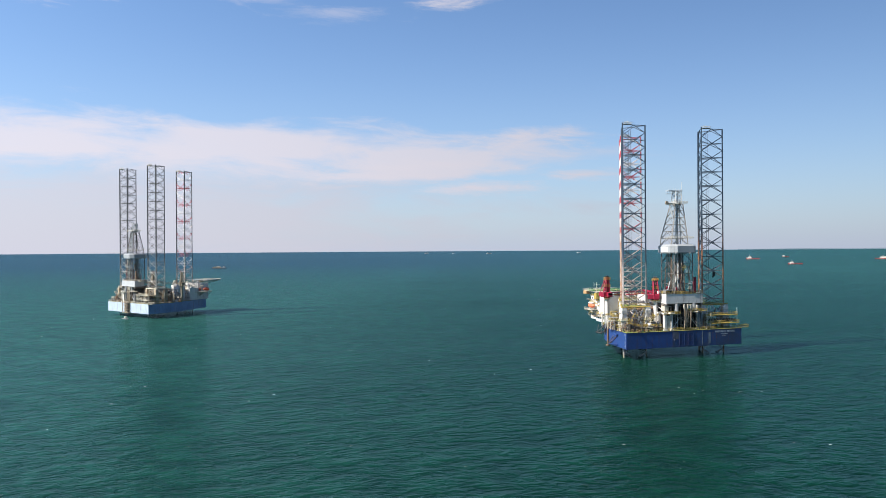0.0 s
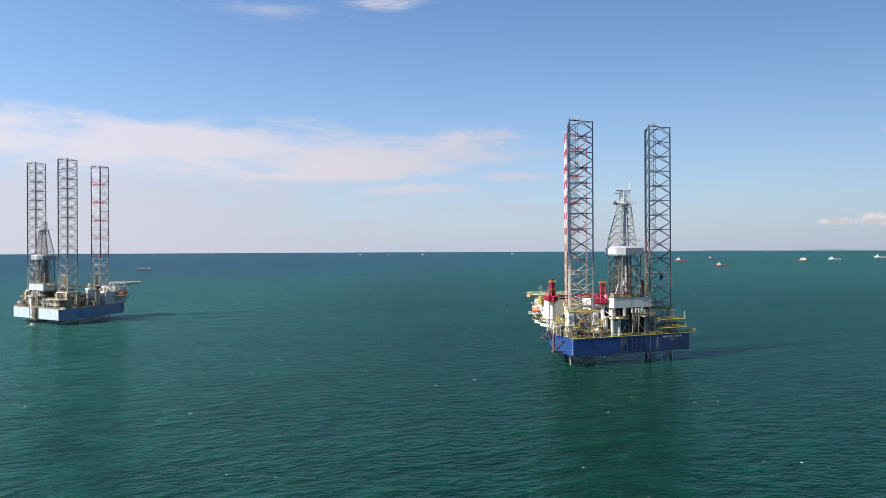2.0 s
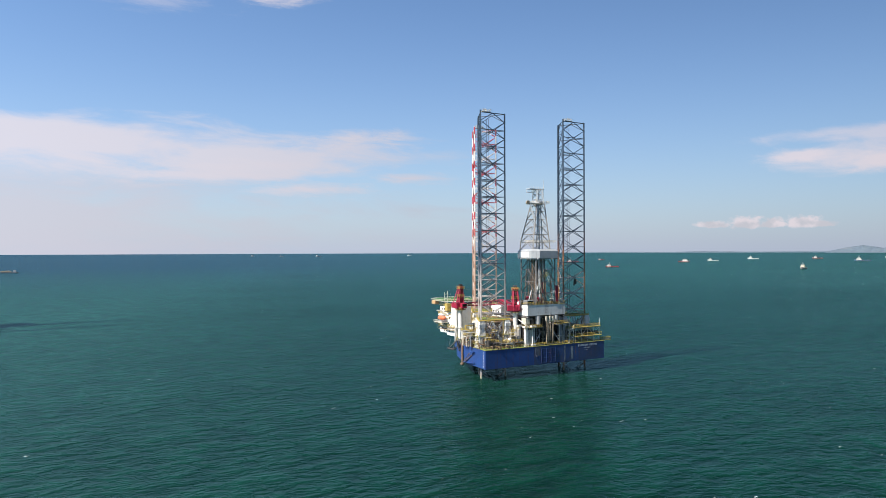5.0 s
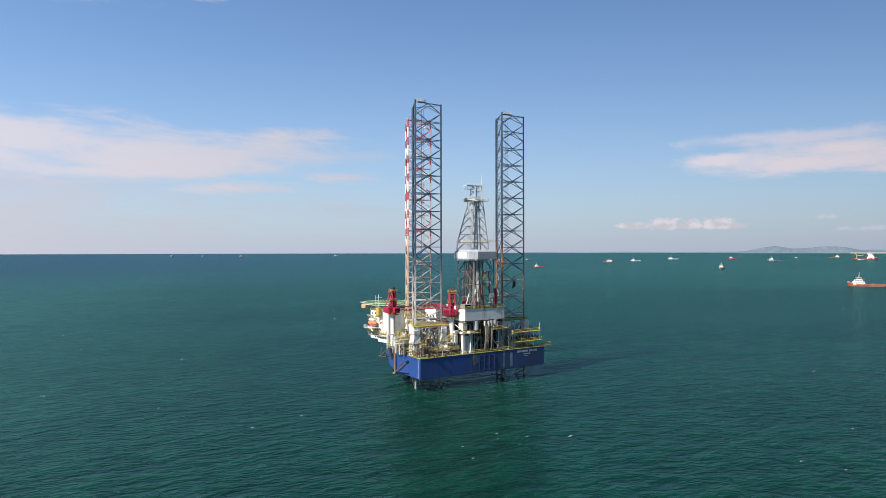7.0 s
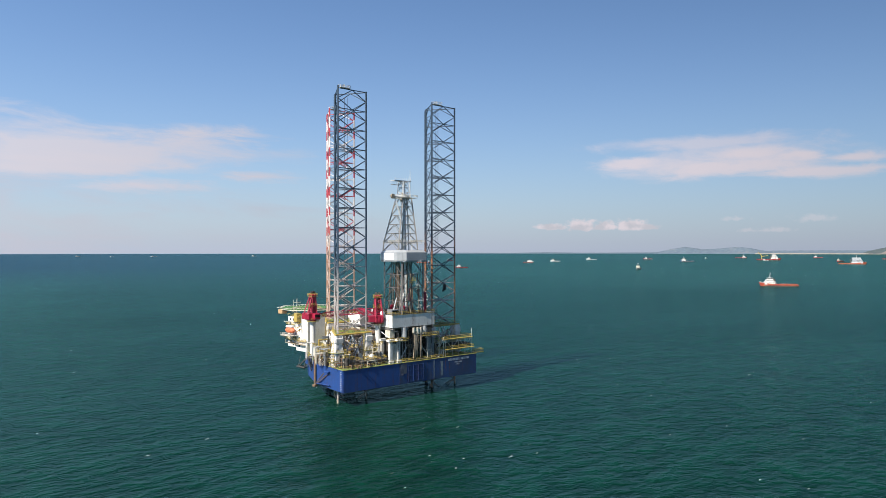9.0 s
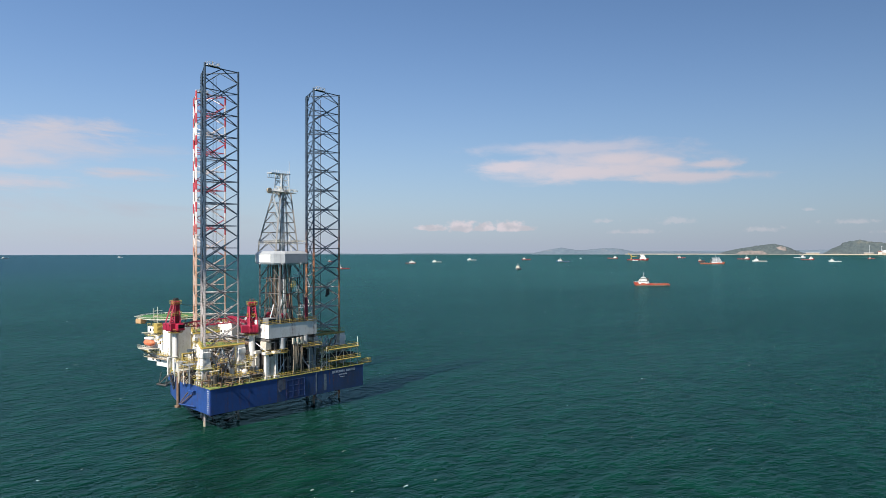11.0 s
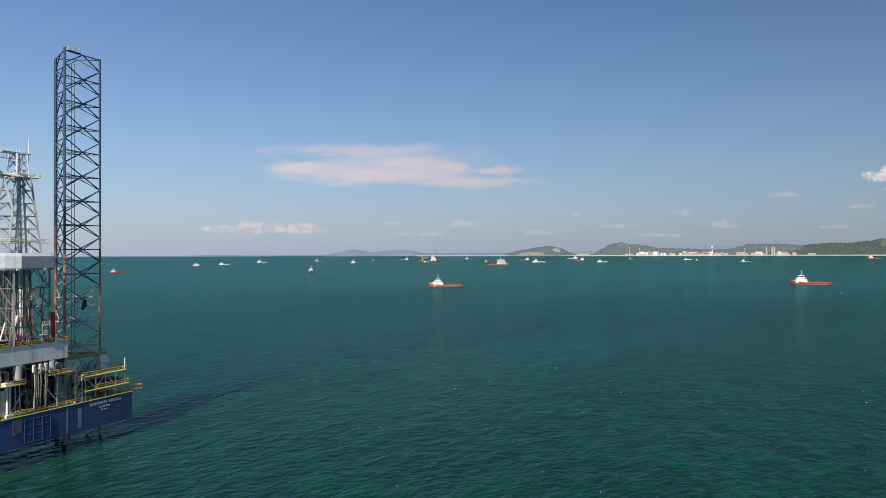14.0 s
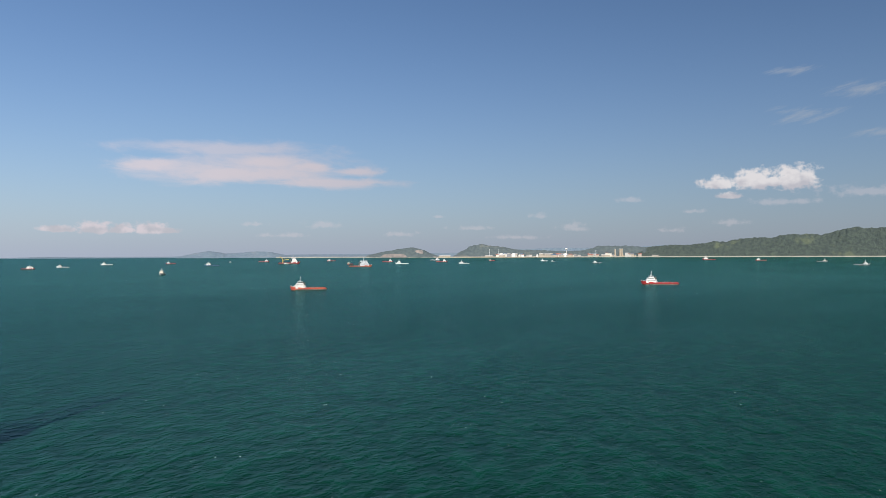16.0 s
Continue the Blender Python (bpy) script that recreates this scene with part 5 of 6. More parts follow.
def side_module(rig):
    """Two-storey pipe platform at the starboard quarter."""
    fr = B()
    for x in (15.8, 19.2, 22.6, 26.0, 29.4):
        for y in (0.9, 7.0):
            beam(fr, (x, y, 12.6), (x, y, 18.9), 0.3)
    for i, x in enumerate((15.8, 19.2, 22.6, 26.0)):
        a, b = (15.3, 18.9) if i % 2 else (18.9, 15.3)
        beam(fr, (x, 0.9, a), (x + 3.4, 0.9, b), 0.2)
    for z in (15.1, 18.8):
        beam(fr, (15.4, 0.9, z), (29.8, 0.9, z), 0.34)
        beam(fr, (15.4, 7.0, z), (29.8, 7.0, z), 0.34)
    f = part("pipe_platform", fr, "cream", rig, "two-storey pipe platform with yellow rails")
    part("platform_floor", box(box(B(), (15.2, 0.6, 18.9), (29.8, 7.4, 19.05)), (15.2, 0.2, 15.15), (30.2, 7.4, 15.3)), DECK, f)
    r = B()
    rail(r, [(15.2, 7.2, 19.05), (15.2, 0.7, 19.05), (29.8, 0.7, 19.05), (29.8, 7.2, 19.05)], 1.1, 1.4, 0.07)
    rail(r, [(14.8, 0.2, 15.3), (30.2, 0.2, 15.3), (30.2, 7.2, 15.3)], 1.1, 1.4, 0.07)
    beam(r, (14.8, 0.15, 15.2), (30.2, 0.15, 15.2), 0.3)
    beam(r, (15.2, 0.6, 19.0), (29.8, 0.6, 19.0), 0.28)
    rail(r, [(31.0, 0.4, 12.9), (36.0, 0.8, 12.9), (36.0, 2.4, 12.9), (31.2, 2.6, 12.9)], 1.0, 1.2, 0.08)
    box(r, (31.0, 0.4, 12.6), (36.0, 2.6, 12.85))
    part("railing", r, RAIL, f)
    part("mast", tube(B(), (29.5, 0.9, 19), (29.5, 0.9, 22.4), 0.1, 5), "white", f)
    for i in range(14):
        pp = tube(B(), (15.6, 1.5 + i * 0.4, 16.0 + (i % 3) * 0.35), (29.6, 1.5 + i * 0.4, 16.0 + (i % 3) * 0.35), 0.17, 6)
        part("stored_pipe", pp, "dark", f)
    st = B()
    for z0, z1 in ((12.7, 15.3), (15.3, 19.0)):
        beam(st, (11.8, 0.8, z0), (14.6, 0.8, z1), 0.25)
        beam(st, (11.8, 1.7, z0), (14.6, 1.7, z1), 0.25)
    for x in (12.2, 14.4):
        beam(st, (x, 0.6, 12.6), (x, 0.6, 20.0), 0.26)
    box(st, (11.8, 0.4, 18.2), (14.8, 2.4, 18.4))
    pieces("stair_beam", st, "cream", f)
    part("stair_railing", rail(B(), [(11.8, 0.4, 18.4), (14.8, 0.4, 18.4)], 1.1, 1.0, 0.08), RAIL, f)
    part("stair_railing", rail(B(), [(11.6, 0.5, 15.4), (14.6, 0.5, 15.4)], 1.0, 1.0, 0.07), RAIL, f)


def deckhouse(rig, paint, boat, stair, near):
    """Accommodation at the bow with wings beside the bow leg, boats and helideck."""
    spec = (("port_wing", (-16.6, 45.0), (-8.4, 53.4), 26.0), ("starboard_wing", (8.4, 45.0), (16.6, 53.4), 25.4), ("bow_block", (-11.5, 57.8), (11.5, 68.0), 25.0), ("link_block", (-15.6, 53.4), (-9.6, 59.0), 21.0), ("mud_house", (1.5, 35.5), (15.0, 42.5), 27.0), ("engine_house", (-10.5, 30.0), (1.5, 41.0), 19.5))
    if not near:
        spec = (("port_wing", (-16.0, 46.0), (-8.4, 53.4), 24.0), ("bow_block", (-11.5, 54.5), (11.0, 64.0), 25.6), ("mud_house", (4.5, 35.5), (13.0, 41.5), 24.0), ("engine_house", (-10.5, 30.0), (1.5, 41.0), 19.5), ("starboard_wing", (8.0, 44.0), (15.6, 52.0), 22.5))
    for name, a, b, top in spec:
        bm = box(B(), (*a, 15.6 if name == "link_block" else 12.6), (*b, top), 0.15)
        house = part("accommodation_block", bm, paint, rig, "white accommodation block")
        sl = B()
        for z in np.arange(15.8, top - 0.5, 3.1) if name in ("bow_block", "starboard_wing") else (16.8,):
            box(sl, (a[0] - 0.9, a[1] - 0.2, z - 0.12), (a[0], b[1] + 0.2, z))
            rail(sl, [(a[0] - 0.9, a[1] - 0.2, z), (a[0] - 0.9, b[1] + 0.2, z)], 1.0, 1.5, 0.06)
        rail(sl, [(a[0], b[1], top), (a[0], a[1], top), (b[0], a[1], top), (b[0], b[1], top)], 1.1, 1.6, 0.06)
        part("gallery", sl, RAIL, house)
        for z in np.arange(14.2, top - 1, 3.1):
            for y in np.arange(a[1] + 1.2, b[1] - 0.8, 2.2) if name != "port_wing" else (a[1] + 5.5,):
                part("window", box(B(), (a[0] - 0.03, y, z), (a[0] + 0.02, y + 0.8, z + 0.9)), "glass", house)
            if name == "starboard_wing":
                for x in np.arange(a[0] + 1.2, b[0] - 0.8, 2.4):
                    part("window", box(B(), (x, a[1] - 0.03, z), (x + 0.7, a[1] + 0.02, z + 0.9)), "glass", house)
        ac = B()
        rnd = random.Random(len(name))
        for i in range(5):
            x, y = rnd.uniform(a[0] + 1, b[0] - 1), rnd.uniform(a[1] + 1, b[1] - 1)
            box(ac, (x - 0.7, y - 0.6, top), (x + 0.7, y + 0.6, top + rnd.uniform(0.8, 1.8)), 0.1)
        pieces("roof_unit", ac, "lightgrey", house)
    # boats on the port side
    for y, z in ((55.0, 20.4),) if near else ((52.5, 20.4), (60.0, 20.4)):
        p = box(B(), (-20.6, y - 3.6, z - 1.8), (-14.8, y + 3.6, z - 1.5))
        for s in (-3.2, 3.2):
            beam(p, (-15.5, y + s, z - 1.6), (-16.2, y + s, z + 3.2), 0.35)
            beam(p, (-16.2, y + s, z + 3.2), (-19.2, y + s, z + 3.6), 0.35)
            beam(p, (-20.4, y + s, z - 1.7), (-15.0, y + s, z - 5.0), 0.3)
        rail(p, [(-20.6, y - 3.6, z - 1.5), (-20.6, y + 3.6, z - 1.5)], 1.0, 1.4, 0.06)
        other = Matrix.Translation((-4.0, 2 * y, 0)) @ Matrix.Rotation(math.pi, 4, "Z")
        if not near:
            bmesh.ops.transform(p, matrix=other, verts=p.verts)
        dv = part("davit", p, "cream", rig)
        bt = B()
        n = 12
        rows = []
        for i in range(n + 1):
            f = i / n * 2 - 1
            k = math.sqrt(max(0.0, 1 - abs(f) ** 2.6)) + 0.03
            rows.append([bt.verts.new((-18.3 + 1.25 * k * math.cos(q * math.tau / 12), y + f * 3.0, z + 0.3 + 1.15 * k * math.sin(q * math.tau / 12))) for q in range(12)])
        for a, b in zip(rows, rows[1:]):
            for q in range(12):
                bt.faces.new((a[q], a[(q + 1) % 12], b[(q + 1) % 12], b[q]))
        bt.faces.new(rows[0][::-1])
        bt.faces.new(rows[-1])
        box(bt, (-18.8, y - 0.4, z + 1.3), (-17.8, y + 1.2, z + 1.9), 0.15)
        if not near:
            bmesh.ops.transform(bt, matrix=other, verts=bt.verts)
        part("lifeboat", bt, boat, dv, "enclosed lifeboat hung in davits")
        if near:
            part("boat_canopy", box(B(), (-19.2, y - 2.0, z + 1.25), (-17.4, y + 2.2, z + 2.2), 0.3), "white", dv)
    ov = B()
    for y in (46.0, 50.0, 54.5, 58.0):
        beam(ov, (-16.2, y, 15.4), (-10.8 + (y - 46) * 0.25, y, 11.4), 0.35)
        beam(ov, (-17.6, y, 15.4), (-9.0, y, 15.4), 0.3)
    box(ov, (-17.8, 45.0, 15.3), (-15.6, 59.5, 15.5))
    rail(ov, [(-17.8, 45.0, 15.5), (-17.8, 59.5, 15.5)], 1.1, 1.4, 0.06)
    part("side_gallery", ov, "tan", rig)
    sm = tube(B(), (-14.6, 56.0, 26.0), (-14.6, 56.0, 33.0), 0.14, 6)
    for z in (29.5, 31.5):
        beam(sm, (-16.4, 56.0, z), (-12.8, 56.0, z), 0.14)
    tube(sm, (-16.2, 56.0, 28.0), (-16.2, 56.0, 32.6), 0.08, 5)
    part("signal_mast", sm, "cream", rig)
    st = box(B(), (-18.6, 49.6, 24.2), (-16.7, 52.0, 27.6), 0.1)
    for i in range(5):
        beam(st, (-18.8, 49.4, 20.6 + i * 1.4), (-16.6, 49.4, 21.4 + i * 1.4), 0.2)
    part("stair_enclosure", st, stair, rig, "yellow stair enclosure under the helideck")
    # helideck
    cx, cy, R, z = -1.2, 69.5, 11.5, 28.1
    ring = [(cx + R * math.cos((k + 0.5) * math.tau / 8), cy + R * math.sin((k + 0.5) * math.tau / 8)) for k in range(8)]
    dkb = B()
    a = [dkb.verts.new((*p, z - 0.35)) for p in ring]
    b = [dkb.verts.new((*p, z)) for p in ring]
    for i in range(8):
        dkb.faces.new((a[i], a[(i + 1) % 8], b[(i + 1) % 8], b[i]))
    dkb.faces.new(a[::-1])
    dkb.faces.new(b)
    h = part("helideck", dkb, "heli" if near else "grey", rig, "green eight-sided helideck" if near else "dull grey eight-sided helideck")
    net = B()
    outer = [(cx + (p[0] - cx) * 1.11, cy + (p[1] - cy) * 1.11) for p in ring]
    for i in range(8):
        j = (i + 1) % 8
        tube(net, (*outer[i], z + 0.25), (*outer[j], z + 0.25), 0.1, 4)
        for q in range(6):
            f = q / 6
            p0 = [ring[i][k] + (ring[j][k] - ring[i][k]) * f for k in (0, 1)]
            p1 = [outer[i][k] + (outer[j][k] - outer[i][k]) * f for k in (0, 1)]
            tube(net, (*p0, z - 0.15), (*p1, z + 0.25), 0.07, 4)
    part("safety_net_frame", net, "cream", h)
    mk = B()
    for k in range(28):
        t0, t1 = k * math.tau / 28, (k + 1) * math.tau / 28
        v = [mk.verts.new((cx + r * math.cos(t), cy + r * math.sin(t), z + 0.02)) for r, t in ((5.2, t0), (6.2, t0), (6.2, t1), (5.2, t1))]
        mk.faces.new(v)
    part("landing_ring", mk, RAIL, h, "yellow landing circle")
    tr = B()
    for k in range(8):
        p = ring[k]
        q = (cx + (p[0] - cx) * 0.35, 66.0 + (p[1] - cy) * 0.2)
        beam(tr, (*p, z - 0.5), (*q, 24.6), 0.32)
        beam(tr, (*p, z - 0.6), (*ring[(k + 1) % 8], z - 0.6), 0.3)
        beam(tr, (cx, cy, z - 0.7), (*p, z - 0.6), 0.4)
    part("helideck_truss", tr, "cream", h)
    box_ = box(B(), (-12.8, 70.6, 25.8), (-10.4, 74.0, 27.6), 0.15)
    part("foam_cabinet", box_, "cabinet", h, "orange-brown access box under the deck edge")


def deck_gear(rig, seed, palette):
    """Pipes, tanks, boxes and frames between the legs on the main deck."""
    rnd = random.Random(seed)
    zones = ((-29, 2.4, -12, 6.0), (-26, 13, -17, 17), (-29.5, 6, -28, 20), (-26, 20.5, -12, 33), (-15, 9, -11, 30), (-8, 30, 8, 40), (12, 20.5, 26, 33), (-29.5, 2.4, -12, 4.2), (10, 9, 15, 30))

    def spot():
        z = rnd.choice(zones)
        return rnd.uniform(z[0], z[2]), rnd.uniform(z[1], z[3])

    for i in range(90):
        x, y = spot()
        a, b, h = rnd.uniform(0.3, 1.3), rnd.uniform(0.3, 1.1), rnd.uniform(0.6, 1.6 if y < 7 else 3.0)
        bm = box(B(), (x - a, y - b, 12.66), (x + a, y + b, 12.66 + h), 0.1)
        for q in range(3):
            box(bm, (x - a + 0.2 + q * 0.25, y - b - 0.12, 12.8), (x - a + 0.3 + q * 0.25, y - b, 12.5 + h), 0)
        box(bm, (x - a * 0.6, y - b * 0.6, 12.66 + h), (x + a * 0.5, y + b * 0.4, 12.66 + h + rnd.uniform(0.2, 0.6)), 0.05)
        part("deck_unit", bm, rnd.choice(palette), rig)
    for i in range(26):
        x, y = spot()
        r, h = rnd.uniform(0.4, 1.1), rnd.uniform(1.4, 4.0)
        bm = tube(B(), (x, y, 12.66), (x, y, 12.66 + h), r, 14)
        tube(bm, (x, y, 12.66 + h), (x, y, 12.66 + h + r * 0.4), r, 14, r * 0.3)
        for q in (0.3, 0.8):
            tube(bm, (x, y, 12.66 + h * q), (x, y, 12.8 + h * q), r * 1.06, 14)
        part("deck_tank", bm, rnd.choice(palette), rig)
    for i in range(140):
        x, y = spot()
        z = 12.9 + rnd.random() * (1.8 if y < 9 or x < -25 else 7.0)
        run = rnd.uniform(3, 9)
        bm = B()
        if rnd.random() < 0.5:
            p, q, e = (x - run / 2, y, z), (x + run / 2, y, z), (x + run / 2, y, 12.7)
        else:
            p, q, e = (x, y - run / 2, z), (x, y + run / 2, z), (x, y + run / 2, 12.7)
        hose(bm, [(p[0], p[1], 12.7), p, q, e], rnd.uniform(0.1, 0.28), 8)
        part("pipe_run", bm, rnd.choice(("brown", "steel", "dark", "brown", "tan", "brown") if y < 9 or x < -25 else ("brown", "steel", "cream", "tan", "white", "dark", RAIL)), rig)
    for i in range(16):
        x, y = spot()
        bm = B()
        h = rnd.uniform(2.5, 6.0) if y > 9 else rnd.uniform(1.5, 2.6)
        a, b = rnd.uniform(1.2, 2.6), rnd.uniform(1.0, 2.0)
        for sx in (-a, a):
            for sy in (-b, b):
                beam(bm, (x + sx, y + sy, 12.66), (x + sx, y + sy, 12.66 + h), 0.2)
        for s in (-b, b):
            beam(bm, (x - a, y + s, 12.8), (x + a, y + s, 12.6 + h), 0.14)
        box(bm, (x - a - 0.2, y - b - 0.2, 12.6 + h), (x + a + 0.2, y + b + 0.2, 12.75 + h))
        fr = part("deck_frame", bm, rnd.choice(("cream", "grey", "steel")), rig)
        part("railing", rail(B(), [(x - a, y - b, 12.75 + h), (x + a, y - b, 12.75 + h), (x + a, y + b, 12.75 + h), (x - a, y + b, 12.75 + h), (x - a, y - b, 12.75 + h)], 1.1, 1.3, 0.06), RAIL, fr)
    for i in range(36):
        x, y = spot()
        bm = B()
        a = rnd.uniform(-2.5, 2.5)
        tube(bm, (x, y, 12.7), (x + a, y + rnd.uniform(-1.5, 1.5), rnd.uniform(16, 21.5) if y > 9 and x > -25 else rnd.uniform(13.6, 15.0)), rnd.uniform(0.08, 0.18), 6)
        part("deck_strut", bm, rnd.choice(("cream", "lightgrey", "steel", "brown")), rig)
    # dark filler blocks added between deck parts to deepen the shade there
    for a, b in (((-11, 15.5, 12.66), (11, 19.5, 19.6)), ((-26, 20.8, 12.66), (-13, 22.2, 15.6)), ((-8.4, 30, 12.66), (8.4, 33, 20.0)), ((13, 20.5, 12.66), (25, 23, 16.5)), ((-25.5, 24.5, 12.66), (-17, 26, 16.0)), ((-27.0, 7.4, 12.66), (-16.4, 8.4, 14.6)), ((-25, 14.4, 12.66), (-18.4, 15.4, 17.6))):
        bm = box(B(), a, b, 0.2)
        n = int((b[0] - a[0]) / 1.6)
        for q in range(n):
            x = a[0] + (q + 0.5) * (b[0] - a[0]) / n
            box(bm, (x - 0.12, a[1] - 0.15, a[2]), (x + 0.12, a[1], b[2] - 0.2))
            tube(bm, (x + 0.4, a[1] - 0.25, a[2] + 0.3), (x + 0.4, a[1] - 0.25, b[2] - rnd.uniform(0.2, 1.5)), 0.12, 6)
        part("dark_filler_block", bm, rnd.choice(("dark", "shipgrey", "brown")), rig)
    # pipe racks and walkways amidships, high between the legs
    mid = B()
    for y in (22, 27, 32, 37):
        beam(mid, (-12, y, 20.5), (12, y, 20.5), 0.4)
        for x in (-12, 12):
            beam(mid, (x, y, 12.6), (x, y, 20.5), 0.4)
    pd = part("pipe_deck", mid, "steel", rig)
    rr = B()
    for i in range(24):
        tube(rr, (-10.5 + i * 0.42, 21, 21.0 + (i % 3) * 0.3), (-10.5 + i * 0.42, 37, 21.0 + (i % 3) * 0.3), 0.16, 6)
    pieces("casing_pipe", rr, "brown", pd)
    part("railing", rail(B(), [(-12.2, 21, 20.7), (-12.2, 38, 20.7), (12.2, 38, 20.7), (12.2, 21, 20.7)], 1.1, 1.6, 0.06), RAIL, pd)
    for (x, y, r, h) in ((-24.0, 27.0, 1.0, 4.2), (-16.5, 24.5, 1.2, 4.5), (-14.0, 36.0, 1.3, 6.0)):
        bm = tube(B(), (x, y, 12.6), (x, y, 12.6 + h), r, 14)
        tube(bm, (x, y, 12.6 + h), (x, y, 13.4 + h), r * 1.25, 14)
        part("vent_trunk", bm, "cream", rig)


def stern_deck_gear(rig):
    """What stands on the open deck by the port quarter."""
    b = box(B(), (-18.4, 2.2, 12.9), (-13.6, 4.6, 15.2), 0.3)
    for x in (-17.6, -16.0, -14.4):
        box(b, (x - 0.1, 2.08, 12.9), (x + 0.1, 2.2, 15.0))
    tk = part("cargo_tank", b, "shipgrey", rig, "dull grey skid tank with an orange placard")
    part("placard", box(B(), (-15.6, 2.12, 13.9), (-14.7, 2.17, 14.7)), "orange", tk)
    for x in (-17.9, -14.1):
        part("skid", beam(B(), (x, 2.0, 12.78), (x, 4.8, 12.78), 0.22), "yellow", tk)
    t2 = part("chemical_tank", tube(tube(B(), (-16.9, 3.4, 15.2), (-16.9, 3.4, 16.0), 0.9, 14), (-16.9, 3.4, 16.0), (-16.9, 3.4, 16.3), 0.9, 14, 0.3), "white", rig)
    part("tank_cap", tube(B(), (-16.9, 3.4, 16.3), (-16.9, 3.4, 16.5), 0.25, 8), "grey", t2)
    rnd = random.Random(52)
    for i in range(11):
        x, y = rnd.uniform(-22.5, -10.5), rnd.uniform(1.4, 2.3)
        part("deck_crate", box(B(), (x, y, 12.66), (x + rnd.uniform(0.5, 1.3), y + 0.8, 12.66 + rnd.uniform(0.4, 1.2)), 0.06), rnd.choice(("white", "cream", "tan", "orange", "brown")), rig)
    # hose reels and rusty manifold at the port shoulder
    for i in range(6):
        x, y = -28.6 + i * 0.5, 22.0 - i * 1.5
        part("hose_reel", tube(B(), (x + 0.6, y, 13.9), (x + 1.9, y - 0.3, 13.9), 0.95, 14), ("brown", "dark", "yellow")[i % 3], rig, "rusty hose reel")
        part("reel_stand", box(B(), (x + 0.7, y - 0.6, 12.66), (x + 1.8, y + 0.4, 13.2), 0.05), "brown", rig)


def floor_pipes(rig, seed):
    """Standpipes, cable loops and winch frames round the foot of the derrick."""
    rnd = random.Random(seed)
    for i in range(34):
        x, y = rnd.uniform(-6.5, 6.5), rnd.uniform(0.8, 9.5)
        top = rnd.choice((32.0, 34.5, 38.0, 44.0, 48.5))
        bm = tube(B(), (x, y, 28.3), (x * 0.85, 5.2 + (y - 5.2) * 0.85, top), rnd.uniform(0.07, 0.2), 6)
        if rnd.random() < 0.4:
            tube(bm, (x * 0.85, 5.2 + (y - 5.2) * 0.85, top), (x * 0.85 + rnd.uniform(-2, 2), 5.2 + (y - 5.2) * 0.85, top), 0.12, 6)
        part("standpipe", bm, rnd.choice(("cream", "lightgrey", "brown", "dark", "steel", "dark", "brown", "red")), rig)
    for i in range(10):
        x, z = rnd.uniform(-4.6, 4.6), rnd.uniform(31, 46)
        lm = rnd.choice(("cream", "lightgrey", RAIL))
        ld = part("work_landing", box(B(), (x - 0.8, 0.2, z), (x + 0.8, 1.5, z + 0.12)), lm, rig)
        part("landing_rail", rail(B(), [(x - 0.8, 0.2, z + 0.1), (x + 0.8, 0.2, z + 0.1)], 1.0, 0.8, 0.05), lm, ld)
        part("landing_strut", tube(B(), (x, 0.3, z), (x, 1.6, z - 1.4), 0.08, 4), lm, ld)
    for i in range(8):
        x = rnd.uniform(-3.5, 3.5)
        pts = [(x + rnd.uniform(-0.2, 0.2), 0.9 + rnd.uniform(-0.2, 1.0), 29 + k * (20 / 7.0)) for k in range(8)]
        bm = B()
        hose(bm, pts, 0.1)
        part("service_cable", bm, rnd.choice(("black", "dark", "tan")), rig)


